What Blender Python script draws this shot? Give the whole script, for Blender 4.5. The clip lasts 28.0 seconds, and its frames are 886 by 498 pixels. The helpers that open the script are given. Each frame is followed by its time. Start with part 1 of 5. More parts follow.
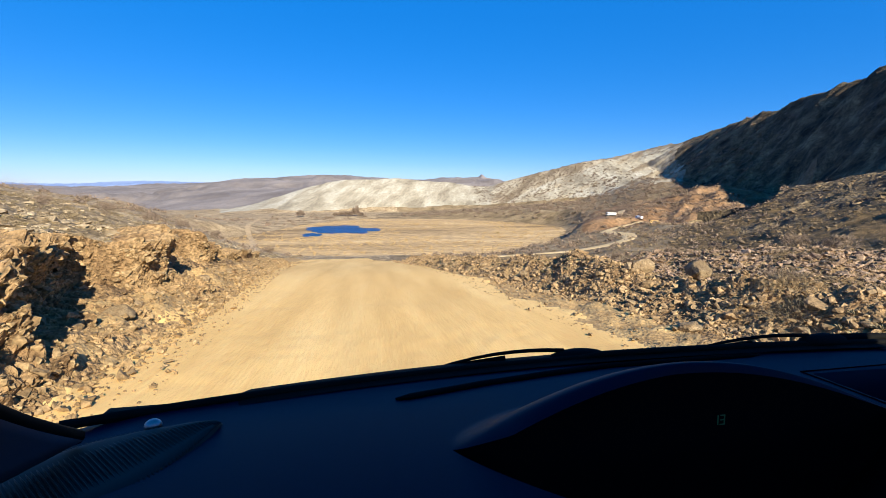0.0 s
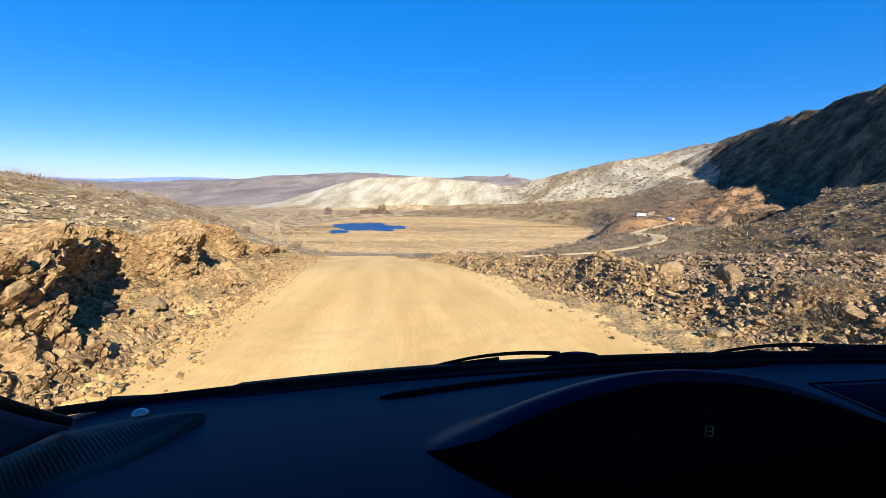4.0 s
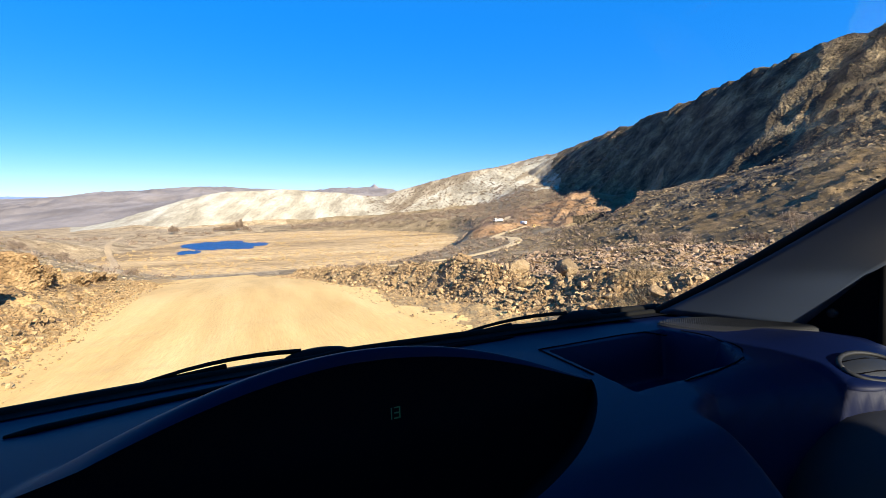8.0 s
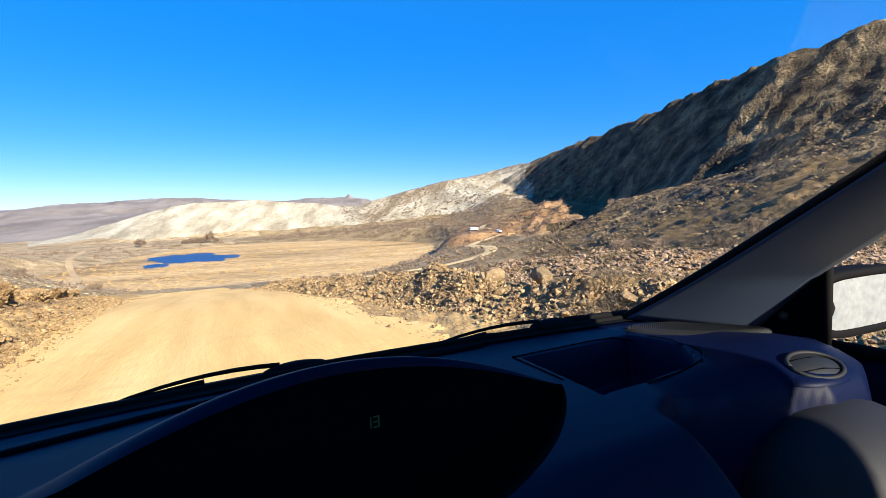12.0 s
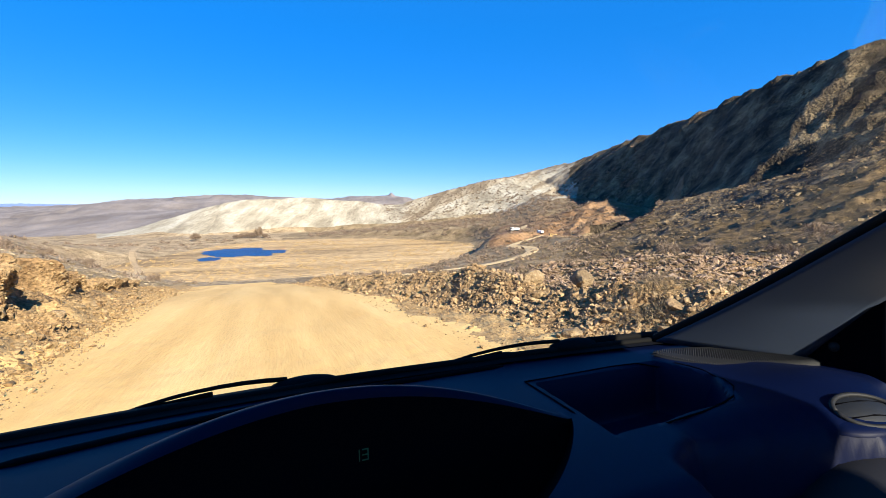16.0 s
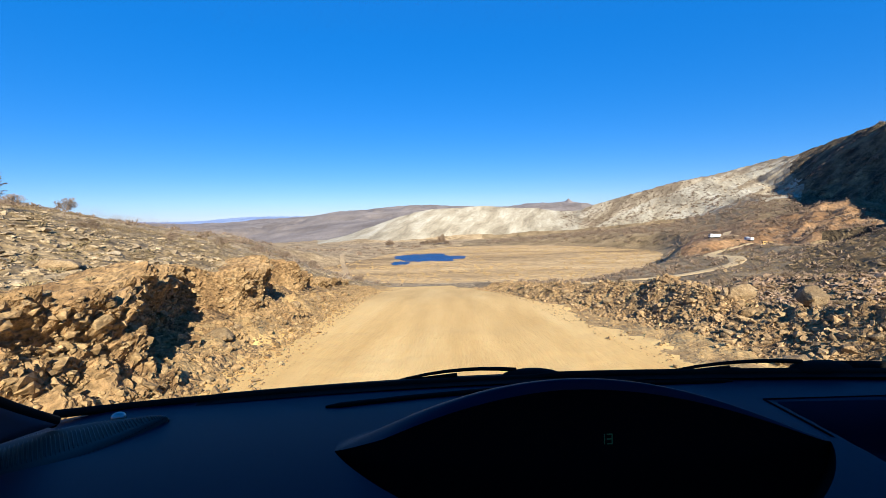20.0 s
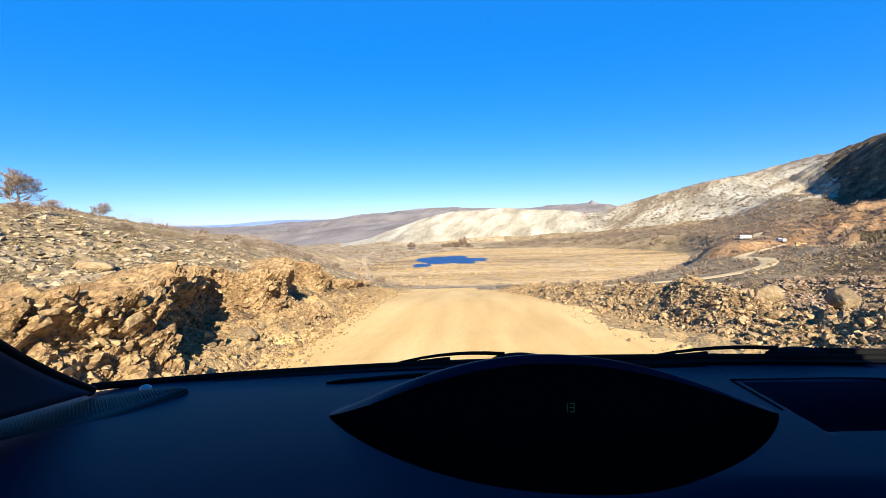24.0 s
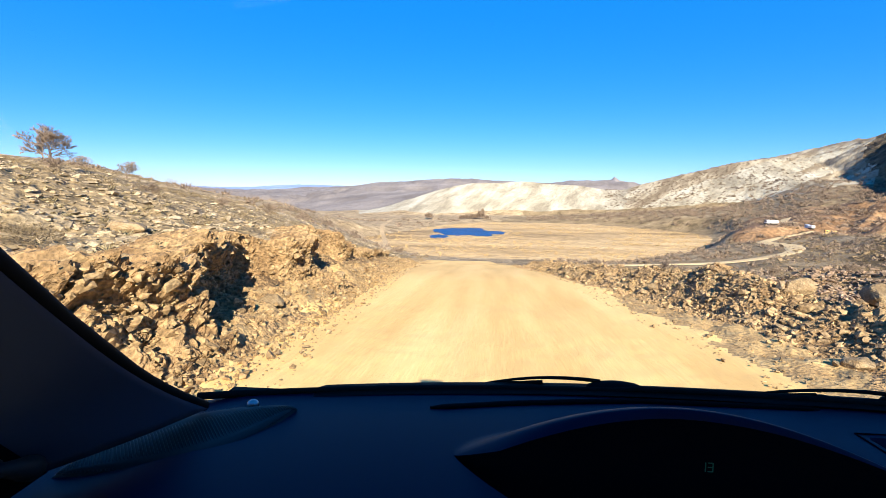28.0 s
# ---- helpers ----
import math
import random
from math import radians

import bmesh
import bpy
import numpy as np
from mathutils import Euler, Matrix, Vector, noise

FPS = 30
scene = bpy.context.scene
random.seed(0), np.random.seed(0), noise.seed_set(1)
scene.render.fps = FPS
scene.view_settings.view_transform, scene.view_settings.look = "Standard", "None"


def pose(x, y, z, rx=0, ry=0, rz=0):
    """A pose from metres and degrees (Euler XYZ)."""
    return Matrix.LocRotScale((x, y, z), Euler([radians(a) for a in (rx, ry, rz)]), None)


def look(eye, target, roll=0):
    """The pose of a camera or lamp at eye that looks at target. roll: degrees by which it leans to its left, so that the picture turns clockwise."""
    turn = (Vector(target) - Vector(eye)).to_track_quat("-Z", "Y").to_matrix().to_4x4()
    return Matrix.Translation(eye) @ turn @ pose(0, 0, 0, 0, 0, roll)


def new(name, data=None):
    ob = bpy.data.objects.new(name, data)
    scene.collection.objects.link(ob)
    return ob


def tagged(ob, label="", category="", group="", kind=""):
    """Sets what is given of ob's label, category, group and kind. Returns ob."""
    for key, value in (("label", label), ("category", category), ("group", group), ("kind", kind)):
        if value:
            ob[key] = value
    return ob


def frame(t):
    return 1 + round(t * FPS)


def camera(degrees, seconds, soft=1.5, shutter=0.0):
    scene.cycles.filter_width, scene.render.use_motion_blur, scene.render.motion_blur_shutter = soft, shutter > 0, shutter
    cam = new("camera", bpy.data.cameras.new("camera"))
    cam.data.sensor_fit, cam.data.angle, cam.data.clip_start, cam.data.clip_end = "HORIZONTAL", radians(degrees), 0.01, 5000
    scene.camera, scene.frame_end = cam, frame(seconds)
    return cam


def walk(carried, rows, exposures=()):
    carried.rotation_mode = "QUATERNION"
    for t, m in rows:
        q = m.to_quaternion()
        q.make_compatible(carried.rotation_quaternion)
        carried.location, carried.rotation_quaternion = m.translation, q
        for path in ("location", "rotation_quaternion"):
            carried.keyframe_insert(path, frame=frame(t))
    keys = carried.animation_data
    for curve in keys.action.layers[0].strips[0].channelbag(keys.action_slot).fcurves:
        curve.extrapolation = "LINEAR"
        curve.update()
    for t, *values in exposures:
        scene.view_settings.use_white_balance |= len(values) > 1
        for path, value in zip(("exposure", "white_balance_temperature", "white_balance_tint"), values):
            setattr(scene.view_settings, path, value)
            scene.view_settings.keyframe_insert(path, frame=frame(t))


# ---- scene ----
cam = camera(88.54, 28.0, soft=0.4)

# seconds, place in metres, turn in degrees: held by hand in the cabin, left of its middle
PATH = [
    (0.0, -0.374, 0.006, 1.422, 82.19, -0.76, -9.10),
    (0.5, -0.366, 0.009, 1.422, 82.13, -0.86, -8.70),
    (1.0, -0.357, 0.011, 1.422, 81.93, -0.80, -8.26),
    (1.5, -0.349, 0.009, 1.419, 82.06, -0.79, -7.99),
    (2.0, -0.341, 0.008, 1.416, 81.89, -0.85, -7.65),
    (2.5, -0.338, 0.007, 1.417, 81.77, -0.92, -7.14),
    (3.5, -0.331, 0.006, 1.421, 81.91, -1.16, -6.24),
    (4.5, -0.323, 0.005, 1.424, 82.07, -1.40, -5.32),
    (5.0, -0.319, 0.005, 1.425, 82.38, -1.34, -4.87),
    (5.5, -0.296, -0.010, 1.421, 82.51, -1.35, -4.96),
    (6.0, -0.271, -0.025, 1.416, 82.67, -0.74, -9.20),
    (6.5, -0.197, 0.017, 1.393, 83.05, -0.49, -14.92),
    (7.0, -0.122, 0.059, 1.369, 83.25, -0.01, -20.67),
    (7.5, -0.120, 0.041, 1.374, 83.35, 0.20, -22.14),
    (8.0, -0.117, 0.023, 1.377, 83.45, 0.23, -22.41),
    (8.5, -0.143, 0.024, 1.376, 83.57, 0.65, -22.75),
    (9.0, -0.167, 0.026, 1.375, 83.73, 0.73, -23.22),
    (9.5, -0.145, 0.023, 1.366, 83.89, 0.94, -23.59),
    (10.0, -0.122, 0.020, 1.357, 84.05, 0.97, -23.97),
    (10.5, -0.122, 0.011, 1.367, 84.21, 1.00, -24.38),
    (11.0, -0.122, 0.001, 1.377, 84.49, 0.87, -24.73),
    (11.5, -0.123, 0.002, 1.381, 84.62, 0.83, -25.14),
    (12.5, -0.126, 0.004, 1.388, 84.49, 0.61, -25.92),
    (13.5, -0.128, 0.007, 1.396, 84.37, 0.39, -26.71),
    (14.0, -0.129, 0.007, 1.400, 84.43, 0.12, -26.85),
    (14.5, -0.103, 0.009, 1.387, 84.29, 0.14, -27.47),
    (15.0, -0.077, 0.011, 1.373, 84.34, 0.05, -28.02),
    (15.5, -0.076, 0.012, 1.390, 84.48, -0.01, -26.95),
    (16.0, -0.076, 0.011, 1.407, 84.53, 0.02, -20.35),
    (16.5, -0.167, -0.010, 1.430, 84.38, 0.46, -11.31),
    (17.0, -0.259, -0.033, 1.453, 84.48, 0.63, -2.72),
    (17.5, -0.263, -0.041, 1.455, 84.80, 0.57, -0.76),
    (18.0, -0.267, -0.047, 1.458, 84.92, 0.86, -0.14),
    (18.5, -0.232, -0.051, 1.446, 85.07, 1.12, 0.66),
    (19.0, -0.197, -0.053, 1.435, 85.39, 1.49, 1.27),
    (19.5, -0.180, -0.053, 1.425, 85.56, 1.32, 1.40),
    (20.0, -0.161, -0.052, 1.416, 85.65, 1.22, 1.50),
    (20.5, -0.135, -0.048, 1.408, 85.70, 1.28, 1.66),
    (21.0, -0.110, -0.044, 1.401, 85.80, 1.40, 1.56),
    (21.5, -0.107, -0.063, 1.406, 85.76, 1.54, 1.61),
    (22.5, -0.104, -0.102, 1.417, 85.86, 1.81, 2.52),
    (23.5, -0.099, -0.140, 1.428, 85.96, 2.09, 3.41),
    (24.0, -0.110, -0.112, 1.403, 86.01, 1.54, 4.21),
    (24.5, -0.142, -0.130, 1.414, 85.90, 1.99, 5.27),
    (25.0, -0.175, -0.149, 1.425, 85.58, 1.25, 7.90),
    (25.5, -0.225, -0.144, 1.465, 84.51, 0.30, 8.83),
    (26.0, -0.276, -0.138, 1.504, 83.40, -0.43, 8.82),
    (26.5, -0.264, -0.126, 1.499, 83.21, -0.54, 8.02),
    (27.0, -0.253, -0.115, 1.493, 82.92, -0.73, 7.27),
    (27.5, -0.254, -0.107, 1.490, 82.70, -0.67, 6.80),
    (28.0, -0.254, -0.098, 1.487, 82.38, -0.81, 6.56),
]
walk(cam, [(t, pose(*place)) for t, *place in PATH], exposures=[(0.0, 1.10), (2.5, 1.12), (5.0, 1.26), (7.0, 1.44), (15.0, 1.38), (17.0, 1.25), (18.5, 1.08), (21.5, 1.10), (24.0, 1.38), (28.0, 1.48)])

# ---- daylight: low winter sun behind the car, a little to its right ----
SUN_BEARING, SUN_HEIGHT = 165.0, 27.0
world = bpy.data.worlds.new("world")
scene.world = world
world.use_nodes = True
wn, wl = world.node_tree.nodes, world.node_tree.links
sky = wn.new("ShaderNodeTexSky")
sky.sky_type, sky.sun_disc = "NISHITA", False
sky.sun_elevation, sky.sun_rotation = radians(SUN_HEIGHT), radians(SUN_BEARING)
sky.altitude, sky.air_density, sky.dust_density, sky.ozone_density = 2200, 1.0, 0.0, 3.0
deep = wn.new("ShaderNodeHueSaturation")
deep.inputs["Hue"].default_value, deep.inputs["Saturation"].default_value = 0.5, 1.4
wl.new(sky.outputs[0], deep.inputs["Color"])
clear = wn.new("ShaderNodeMix")
clear.data_type = "RGBA"
clear.inputs[7].default_value = (0.10, 1.42, 5.3, 1)
glow, share = wn.new("ShaderNodeRGBToBW"), wn.new("ShaderNodeMapRange")
wl.new(sky.outputs[0], glow.inputs[0])
wl.new(glow.outputs[0], share.inputs[0])
for k, v in enumerate((0.7, 1.5, 0.05, 0.61)):
    share.inputs[k + 1].default_value = v
wl.new(share.outputs[0], clear.inputs[0])
wl.new(deep.outputs[0], clear.inputs[6])
wl.new(clear.outputs[2], wn["Background"].inputs[0])
wn["Background"].inputs[1].default_value = 0.08
sun = new("sun", bpy.data.lights.new("sun", "SUN"))
sun.data.energy, sun.data.angle, sun.data.color = 5.0, radians(0.5), (0.98, 0.895, 0.72)
sb, se = radians(SUN_BEARING), radians(SUN_HEIGHT)
sun.matrix_world = look((math.sin(sb) * math.cos(se) * 50, math.cos(sb) * math.cos(se) * 50, math.sin(se) * 50), (0, 0, 0))
scene.view_settings.exposure = 1.15


# ---- materials ----
def ramp(nodes, stops):
    r = nodes.new("ShaderNodeValToRGB")
    while len(r.color_ramp.elements) < len(stops):
        r.color_ramp.elements.new(0.5)
    for e, (at, c) in zip(r.color_ramp.elements, stops):
        e.position, e.color = at, (*c, 1)
    return r


def surface(name, stops, scale=1.0, fine=8.0, rough=0.9, bump=0.3, dist=0.05, metal=0.0, tint=0.25, island=0.0, obj=0.0, stretch=(1, 1, 1), spec=0.3, axes=None, grain=0.2, detail=8):
    """A rough natural surface: colour from a broad noise, grain from a fine one, relief from both."""
    m = bpy.data.materials.new(name)
    m.use_nodes = True
    n, l = m.node_tree.nodes, m.node_tree.links
    b = n["Principled BSDF"]
    co = n.new("ShaderNodeTexCoord")
    mp = n.new("ShaderNodeMapping")
    mp.inputs["Scale"].default_value = stretch
    l.new(co.outputs["Object"], mp.inputs[0])
    if axes:
        # streaks: the pattern is read along three slanted directions
        join = n.new("ShaderNodeCombineXYZ")
        for k, a in enumerate(axes):
            dot = n.new("ShaderNodeVectorMath")
            dot.operation = "DOT_PRODUCT"
            dot.inputs[1].default_value = a
            l.new(co.outputs["Object"], dot.inputs[0])
            l.new(dot.outputs["Value"], join.inputs[k])
        l.new(join.outputs[0], mp.inputs[0])
    big = n.new("ShaderNodeTexNoise")
    big.inputs["Scale"].default_value, big.inputs["Detail"].default_value, big.inputs["Roughness"].default_value = scale, detail, 0.62
    small = n.new("ShaderNodeTexNoise")
    small.inputs["Scale"].default_value, small.inputs["Detail"].default_value = scale * fine, 5
    for t in (big, small):
        l.new(mp.outputs[0], t.inputs["Vector"])
    r = ramp(n, stops)
    l.new(big.outputs[0], r.inputs[0])
    mix = n.new("ShaderNodeMix")
    mix.data_type, mix.blend_type = "RGBA", "OVERLAY"
    mix.inputs[0].default_value = tint
    l.new(r.outputs[0], mix.inputs[6])
    crisp = n.new("ShaderNodeMapRange")
    crisp.inputs[1].default_value, crisp.inputs[2].default_value = 0.5 - grain, 0.5 + grain
    l.new(small.outputs[0], crisp.inputs[0])
    l.new(crisp.outputs[0], mix.inputs[7])
    out = mix.outputs[2]
    if island or obj:
        src = n.new("ShaderNodeNewGeometry").outputs["Random Per Island"] if island else n.new("ShaderNodeObjectInfo").outputs["Random"]
        hs = n.new("ShaderNodeHueSaturation")
        ma = n.new("ShaderNodeMapRange")
        k = island or obj
        ma.inputs[3].default_value, ma.inputs[4].default_value = 1 - k, 1 + k
        l.new(src, ma.inputs[0])
        l.new(ma.outputs[0], hs.inputs["Value"])
        l.new(out, hs.inputs["Color"])
        out = hs.outputs[0]
    l.new(out, b.inputs["Base Color"])
    b.inputs["Roughness"].default_value, b.inputs["Metallic"].default_value = rough, metal
    b.inputs["Specular IOR Level"].default_value = spec
    if bump:
        add = n.new("ShaderNodeMath")
        add.operation = "ADD"
        l.new(big.outputs[0], add.inputs[0])
        l.new(small.outputs[0], add.inputs[1])
        bp = n.new("ShaderNodeBump")
        bp.inputs["Strength"].default_value, bp.inputs["Distance"].default_value = bump, dist
        l.new(add.outputs[0], bp.inputs["Height"])
        l.new(bp.outputs[0], b.inputs["Normal"])
    return m


def plain(name, colour, rough=0.5, metal=0.0, spec=0.5, grain=0.0, scale=400.0):
    m = bpy.data.materials.new(name)
    m.use_nodes = True
    n, l = m.node_tree.nodes, m.node_tree.links
    b = n["Principled BSDF"]
    b.inputs["Base Color"].default_value = (*colour, 1)
    b.inputs["Roughness"].default_value, b.inputs["Metallic"].default_value = rough, metal
    b.inputs["Specular IOR Level"].default_value = spec
    if grain:
        t = n.new("ShaderNodeTexNoise")
        t.inputs["Scale"].default_value, t.inputs["Detail"].default_value = scale, 3
        co = n.new("ShaderNodeTexCoord")
        l.new(co.outputs["Object"], t.inputs["Vector"])
        bp = n.new("ShaderNodeBump")
        bp.inputs["Strength"].default_value, bp.inputs["Distance"].default_value = grain, 0.001
        l.new(t.outputs[0], bp.inputs["Height"])
        l.new(bp.outputs[0], b.inputs["Normal"])
    return m


M_ROAD = surface("packed dirt", [(0.32, (0.59, 0.366, 0.132)), (0.5, (0.71, 0.464, 0.180)), (0.68, (0.78, 0.540, 0.230))], 0.8, 30, bump=0.3, dist=0.02, tint=0.15, stretch=(1.3, 0.10, 1), grain=0.4)
M_SIDE = surface("pale dirt track", [(0.3, (0.56, 0.405, 0.21)), (0.7, (0.70, 0.525, 0.29))], 0.1, 20, bump=0.2)
M_SHOULDER = surface("loose road edge earth", [(0.3, (0.27, 0.17, 0.075)), (0.5, (0.40, 0.262, 0.115)), (0.7, (0.50, 0.345, 0.155))], 2.4, 9, bump=0.8, dist=0.03, tint=0.45, grain=0.25)
M_STEPPE = surface("pale dry steppe", [(0.34, (0.17, 0.122, 0.068)), (0.46, (0.30, 0.22, 0.128)), (0.58, (0.40, 0.30, 0.18)), (0.70, (0.50, 0.39, 0.245))], 0.16, 12, bump=0.8, dist=0.4, tint=0.6)
M_OLD = surface("worn earth track", [(0.3, (0.36, 0.26, 0.15)), (0.7, (0.50, 0.37, 0.22))], 0.1, 20, bump=0.2)
M_SOIL = surface("clay soil", [(0.3, (0.14, 0.080, 0.037)), (0.5, (0.265, 0.168, 0.080)), (0.7, (0.37, 0.25, 0.125))], 1.3, 12, bump=1.0, dist=0.10, tint=0.55)
M_STONY = surface("dark stony steppe", [(0.3, (0.048, 0.031, 0.012)), (0.45, (0.103, 0.068, 0.027)), (0.58, (0.152, 0.098, 0.043)), (0.72, (0.230, 0.163, 0.085))], 0.7, 9, bump=0.9, dist=0.12, tint=0.6)
M_SCRUB = surface("stony scrubland", [(0.3, (0.112, 0.079, 0.040)), (0.45, (0.210, 0.150, 0.079)), (0.58, (0.282, 0.205, 0.112)), (0.72, (0.375, 0.292, 0.180))], 0.55, 9, bump=0.9, dist=0.12, tint=0.6)
M_FLANK = surface("sparse valley steppe", [(0.34, (0.115, 0.083, 0.045)), (0.46, (0.210, 0.152, 0.084)), (0.58, (0.280, 0.206, 0.118)), (0.70, (0.360, 0.278, 0.168))], 0.12, 14, bump=0.5, dist=0.3, tint=0.6)
M_MARSH = surface("dry reed bed", [(0.34, (0.215, 0.145, 0.073)), (0.44, (0.37, 0.252, 0.125)), (0.55, (0.47, 0.328, 0.168)), (0.7, (0.56, 0.412, 0.232))], 0.016, 30, bump=0.6, dist=0.5, tint=0.5, stretch=(0.7, 3.0, 1))
M_CHALK = surface("bare white chalk slope", [(0.36, (0.25, 0.215, 0.155)), (0.46, (0.345, 0.302, 0.222)), (0.54, (0.41, 0.368, 0.28)), (0.66, (0.49, 0.452, 0.365))], 0.042, 9, bump=0.6, dist=1.2, tint=0.2, detail=5, axes=((1.6, -0.2, -1.0), (0.05, 0.35, 0.8), (0, 0, 0.3)))
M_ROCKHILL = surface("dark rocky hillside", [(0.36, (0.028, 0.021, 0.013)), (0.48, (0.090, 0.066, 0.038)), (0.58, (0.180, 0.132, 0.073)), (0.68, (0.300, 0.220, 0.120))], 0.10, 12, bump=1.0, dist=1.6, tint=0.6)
M_QUARRY = surface("orange quarry earth", [(0.34, (0.135, 0.077, 0.040)), (0.5, (0.235, 0.136, 0.070)), (0.66, (0.32, 0.205, 0.115))], 0.09, 12, bump=0.8, dist=0.8, tint=0.4)
M_MOUNT = surface("far bare mountain", [(0.34, (0.148, 0.126, 0.117)), (0.5, (0.215, 0.186, 0.172)), (0.66, (0.29, 0.253, 0.235))], 0.006, 6, bump=0.12, dist=20, tint=0.10, grain=0.45)
# aerial haze is put into the base colour as pale blue
M_HAZE = surface("distant range painted with haze", [(0.3, (0.192, 0.285, 0.508)), (0.7, (0.288, 0.368, 0.562))], 0.003, 6, bump=0.2, dist=8, tint=0.2)
M_STONE = surface("grey-brown stone", [(0.3, (0.115, 0.077, 0.042)), (0.5, (0.185, 0.130, 0.072)), (0.7, (0.25, 0.185, 0.110))], 3.0, 8, bump=0.5, dist=0.03, tint=0.4, island=0.25)
M_PALE = surface("pale field stone", [(0.3, (0.205, 0.152, 0.090)), (0.5, (0.300, 0.230, 0.143)), (0.7, (0.38, 0.302, 0.198))], 3.0, 8, bump=0.5, dist=0.03, tint=0.4, island=0.25)
M_ROCK = surface("weathered clay rock", [(0.3, (0.165, 0.105, 0.053)), (0.5, (0.26, 0.182, 0.098)), (0.7, (0.335, 0.25, 0.148))], 4.0, 6, bump=0.6, dist=0.03, tint=0.4, obj=0.25)
M_PINK = surface("pinkish rubble", [(0.3, (0.155, 0.098, 0.062)), (0.5, (0.258, 0.175, 0.113)), (0.7, (0.325, 0.238, 0.163))], 2.0, 8, bump=0.5, tint=0.4, island=0.4)
M_DRY = surface("dry cushion scrub", [(0.3, (0.115, 0.082, 0.045)), (0.6, (0.21, 0.155, 0.088))], 6.0, 4, bump=0.0, tint=0.3, island=0.4)
M_TWIG = surface("bare grey twigs", [(0.3, (0.15, 0.107, 0.075)), (0.7, (0.265, 0.197, 0.145))], 6.0, 4, bump=0.0, tint=0.3, island=0.4)
M_CLOD = surface("broken clay clods", [(0.3, (0.165, 0.102, 0.048)), (0.5, (0.262, 0.175, 0.086)), (0.7, (0.33, 0.235, 0.124))], 4.0, 6, bump=0.7, dist=0.02, tint=0.5, island=0.18)
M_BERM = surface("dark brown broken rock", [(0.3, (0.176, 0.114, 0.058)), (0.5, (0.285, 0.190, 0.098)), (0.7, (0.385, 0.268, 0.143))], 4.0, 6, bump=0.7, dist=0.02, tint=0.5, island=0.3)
M_DARKSTONE = surface("dark weathered outcrop", [(0.3, (0.055, 0.039, 0.024)), (0.5, (0.132, 0.093, 0.052)), (0.7, (0.198, 0.137, 0.076))], 0.5, 8, bump=0.6, dist=0.2, tint=0.4, island=0.5)
M_GRASS = surface("dry straw grass", [(0.3, (0.17, 0.13, 0.065)), (0.7, (0.31, 0.245, 0.135))], 2.0, 4, bump=0.0, tint=0.2, island=0.4)
M_REED = surface("dry reed stalks", [(0.3, (0.36, 0.245, 0.115)), (0.7, (0.50, 0.36, 0.18))], 0.05, 10, bump=0.0, tint=0.1, island=0.15)
# the sky's reflection is painted as a blue base, with gloss almost off
M_WATER = surface("rippled pond water painted sky blue", [(0.3, (0.006, 0.050, 0.175)), (0.7, (0.011, 0.072, 0.23))], 0.05, 60, rough=0.35, bump=0.5, dist=0.15, tint=0.05, spec=0.04)
M_TYRE = plain("dark rubber and glass", (0.02, 0.02, 0.022), 0.6)
M_WHITE = surface("dusty white paint", [(0.3, (0.62, 0.60, 0.56)), (0.7, (0.80, 0.80, 0.78))], 1.5, 6, rough=0.5, bump=0.0, tint=0.1)
M_BLUEWHITE = surface("pale blue truck paint", [(0.3, (0.22, 0.38, 0.58)), (0.7, (0.45, 0.60, 0.75))], 1.5, 6, rough=0.5, bump=0.0, tint=0.1)
M_YELLOW = surface("faded yellow truck paint", [(0.3, (0.55, 0.33, 0.10)), (0.7, (0.70, 0.48, 0.18))], 1.5, 6, rough=0.5, bump=0.0, tint=0.1)
M_RIDGE = surface("grey scrub slope streaked with chalk", [(0.38, (0.195, 0.148, 0.095)), (0.47, (0.285, 0.226, 0.148)), (0.53, (0.38, 0.315, 0.215)), (0.62, (0.50, 0.435, 0.32))], 0.06, 9, bump=0.6, dist=1.0, tint=0.14, detail=4, grain=0.35, axes=((1.1, -0.87, 0.0), (0.25, 0.32, 0.0), (0, 0, 0.5)))


# ---- the lie of the land ----
HEADING = radians(-5.0)                 # the way the road runs from the car
FWD = np.array([math.sin(HEADING), math.cos(HEADING)])
SIDE = np.array([math.cos(HEADING), -math.sin(HEADING)])
ROAD_HALF, MARSH_Z = 2.75, -22.0


def lattice(ix, iy, seed):
    h = (ix.astype(np.int64) * 374761393 + iy.astype(np.int64) * 668265263 + seed * 1442695041) & 0x7FFFFFFF
    h = ((h ^ (h >> 13)) * 1274126177) & 0x7FFFFFFF
    return ((h ^ (h >> 16)) & 0xFFFF) / 65535.0


def vnoise(x, y, seed=0):
    ix, iy = np.floor(x), np.floor(y)
    fx, fy = x - ix, y - iy
    fx, fy = fx * fx * fx * (fx * (fx * 6 - 15) + 10), fy * fy * fy * (fy * (fy * 6 - 15) + 10)
    a, b = lattice(ix, iy, seed), lattice(ix + 1, iy, seed)
    c, d = lattice(ix, iy + 1, seed), lattice(ix + 1, iy + 1, seed)
    return (a + (b - a) * fx) * (1 - fy) + (c + (d - c) * fx) * fy


def fbm(x, y, octaves=4, seed=0, gain=0.5):
    """Between about -1 and 1."""
    total, amp, norm = 0.0, 1.0, 0.0
    for k in range(octaves):
        total = total + amp * (2 * vnoise(x, y, seed + 17 * k) - 1)
        norm += amp
        x, y, amp = x * 2.03 + 11.3, y * 2.03 - 7.1, amp * gain
    return total / norm


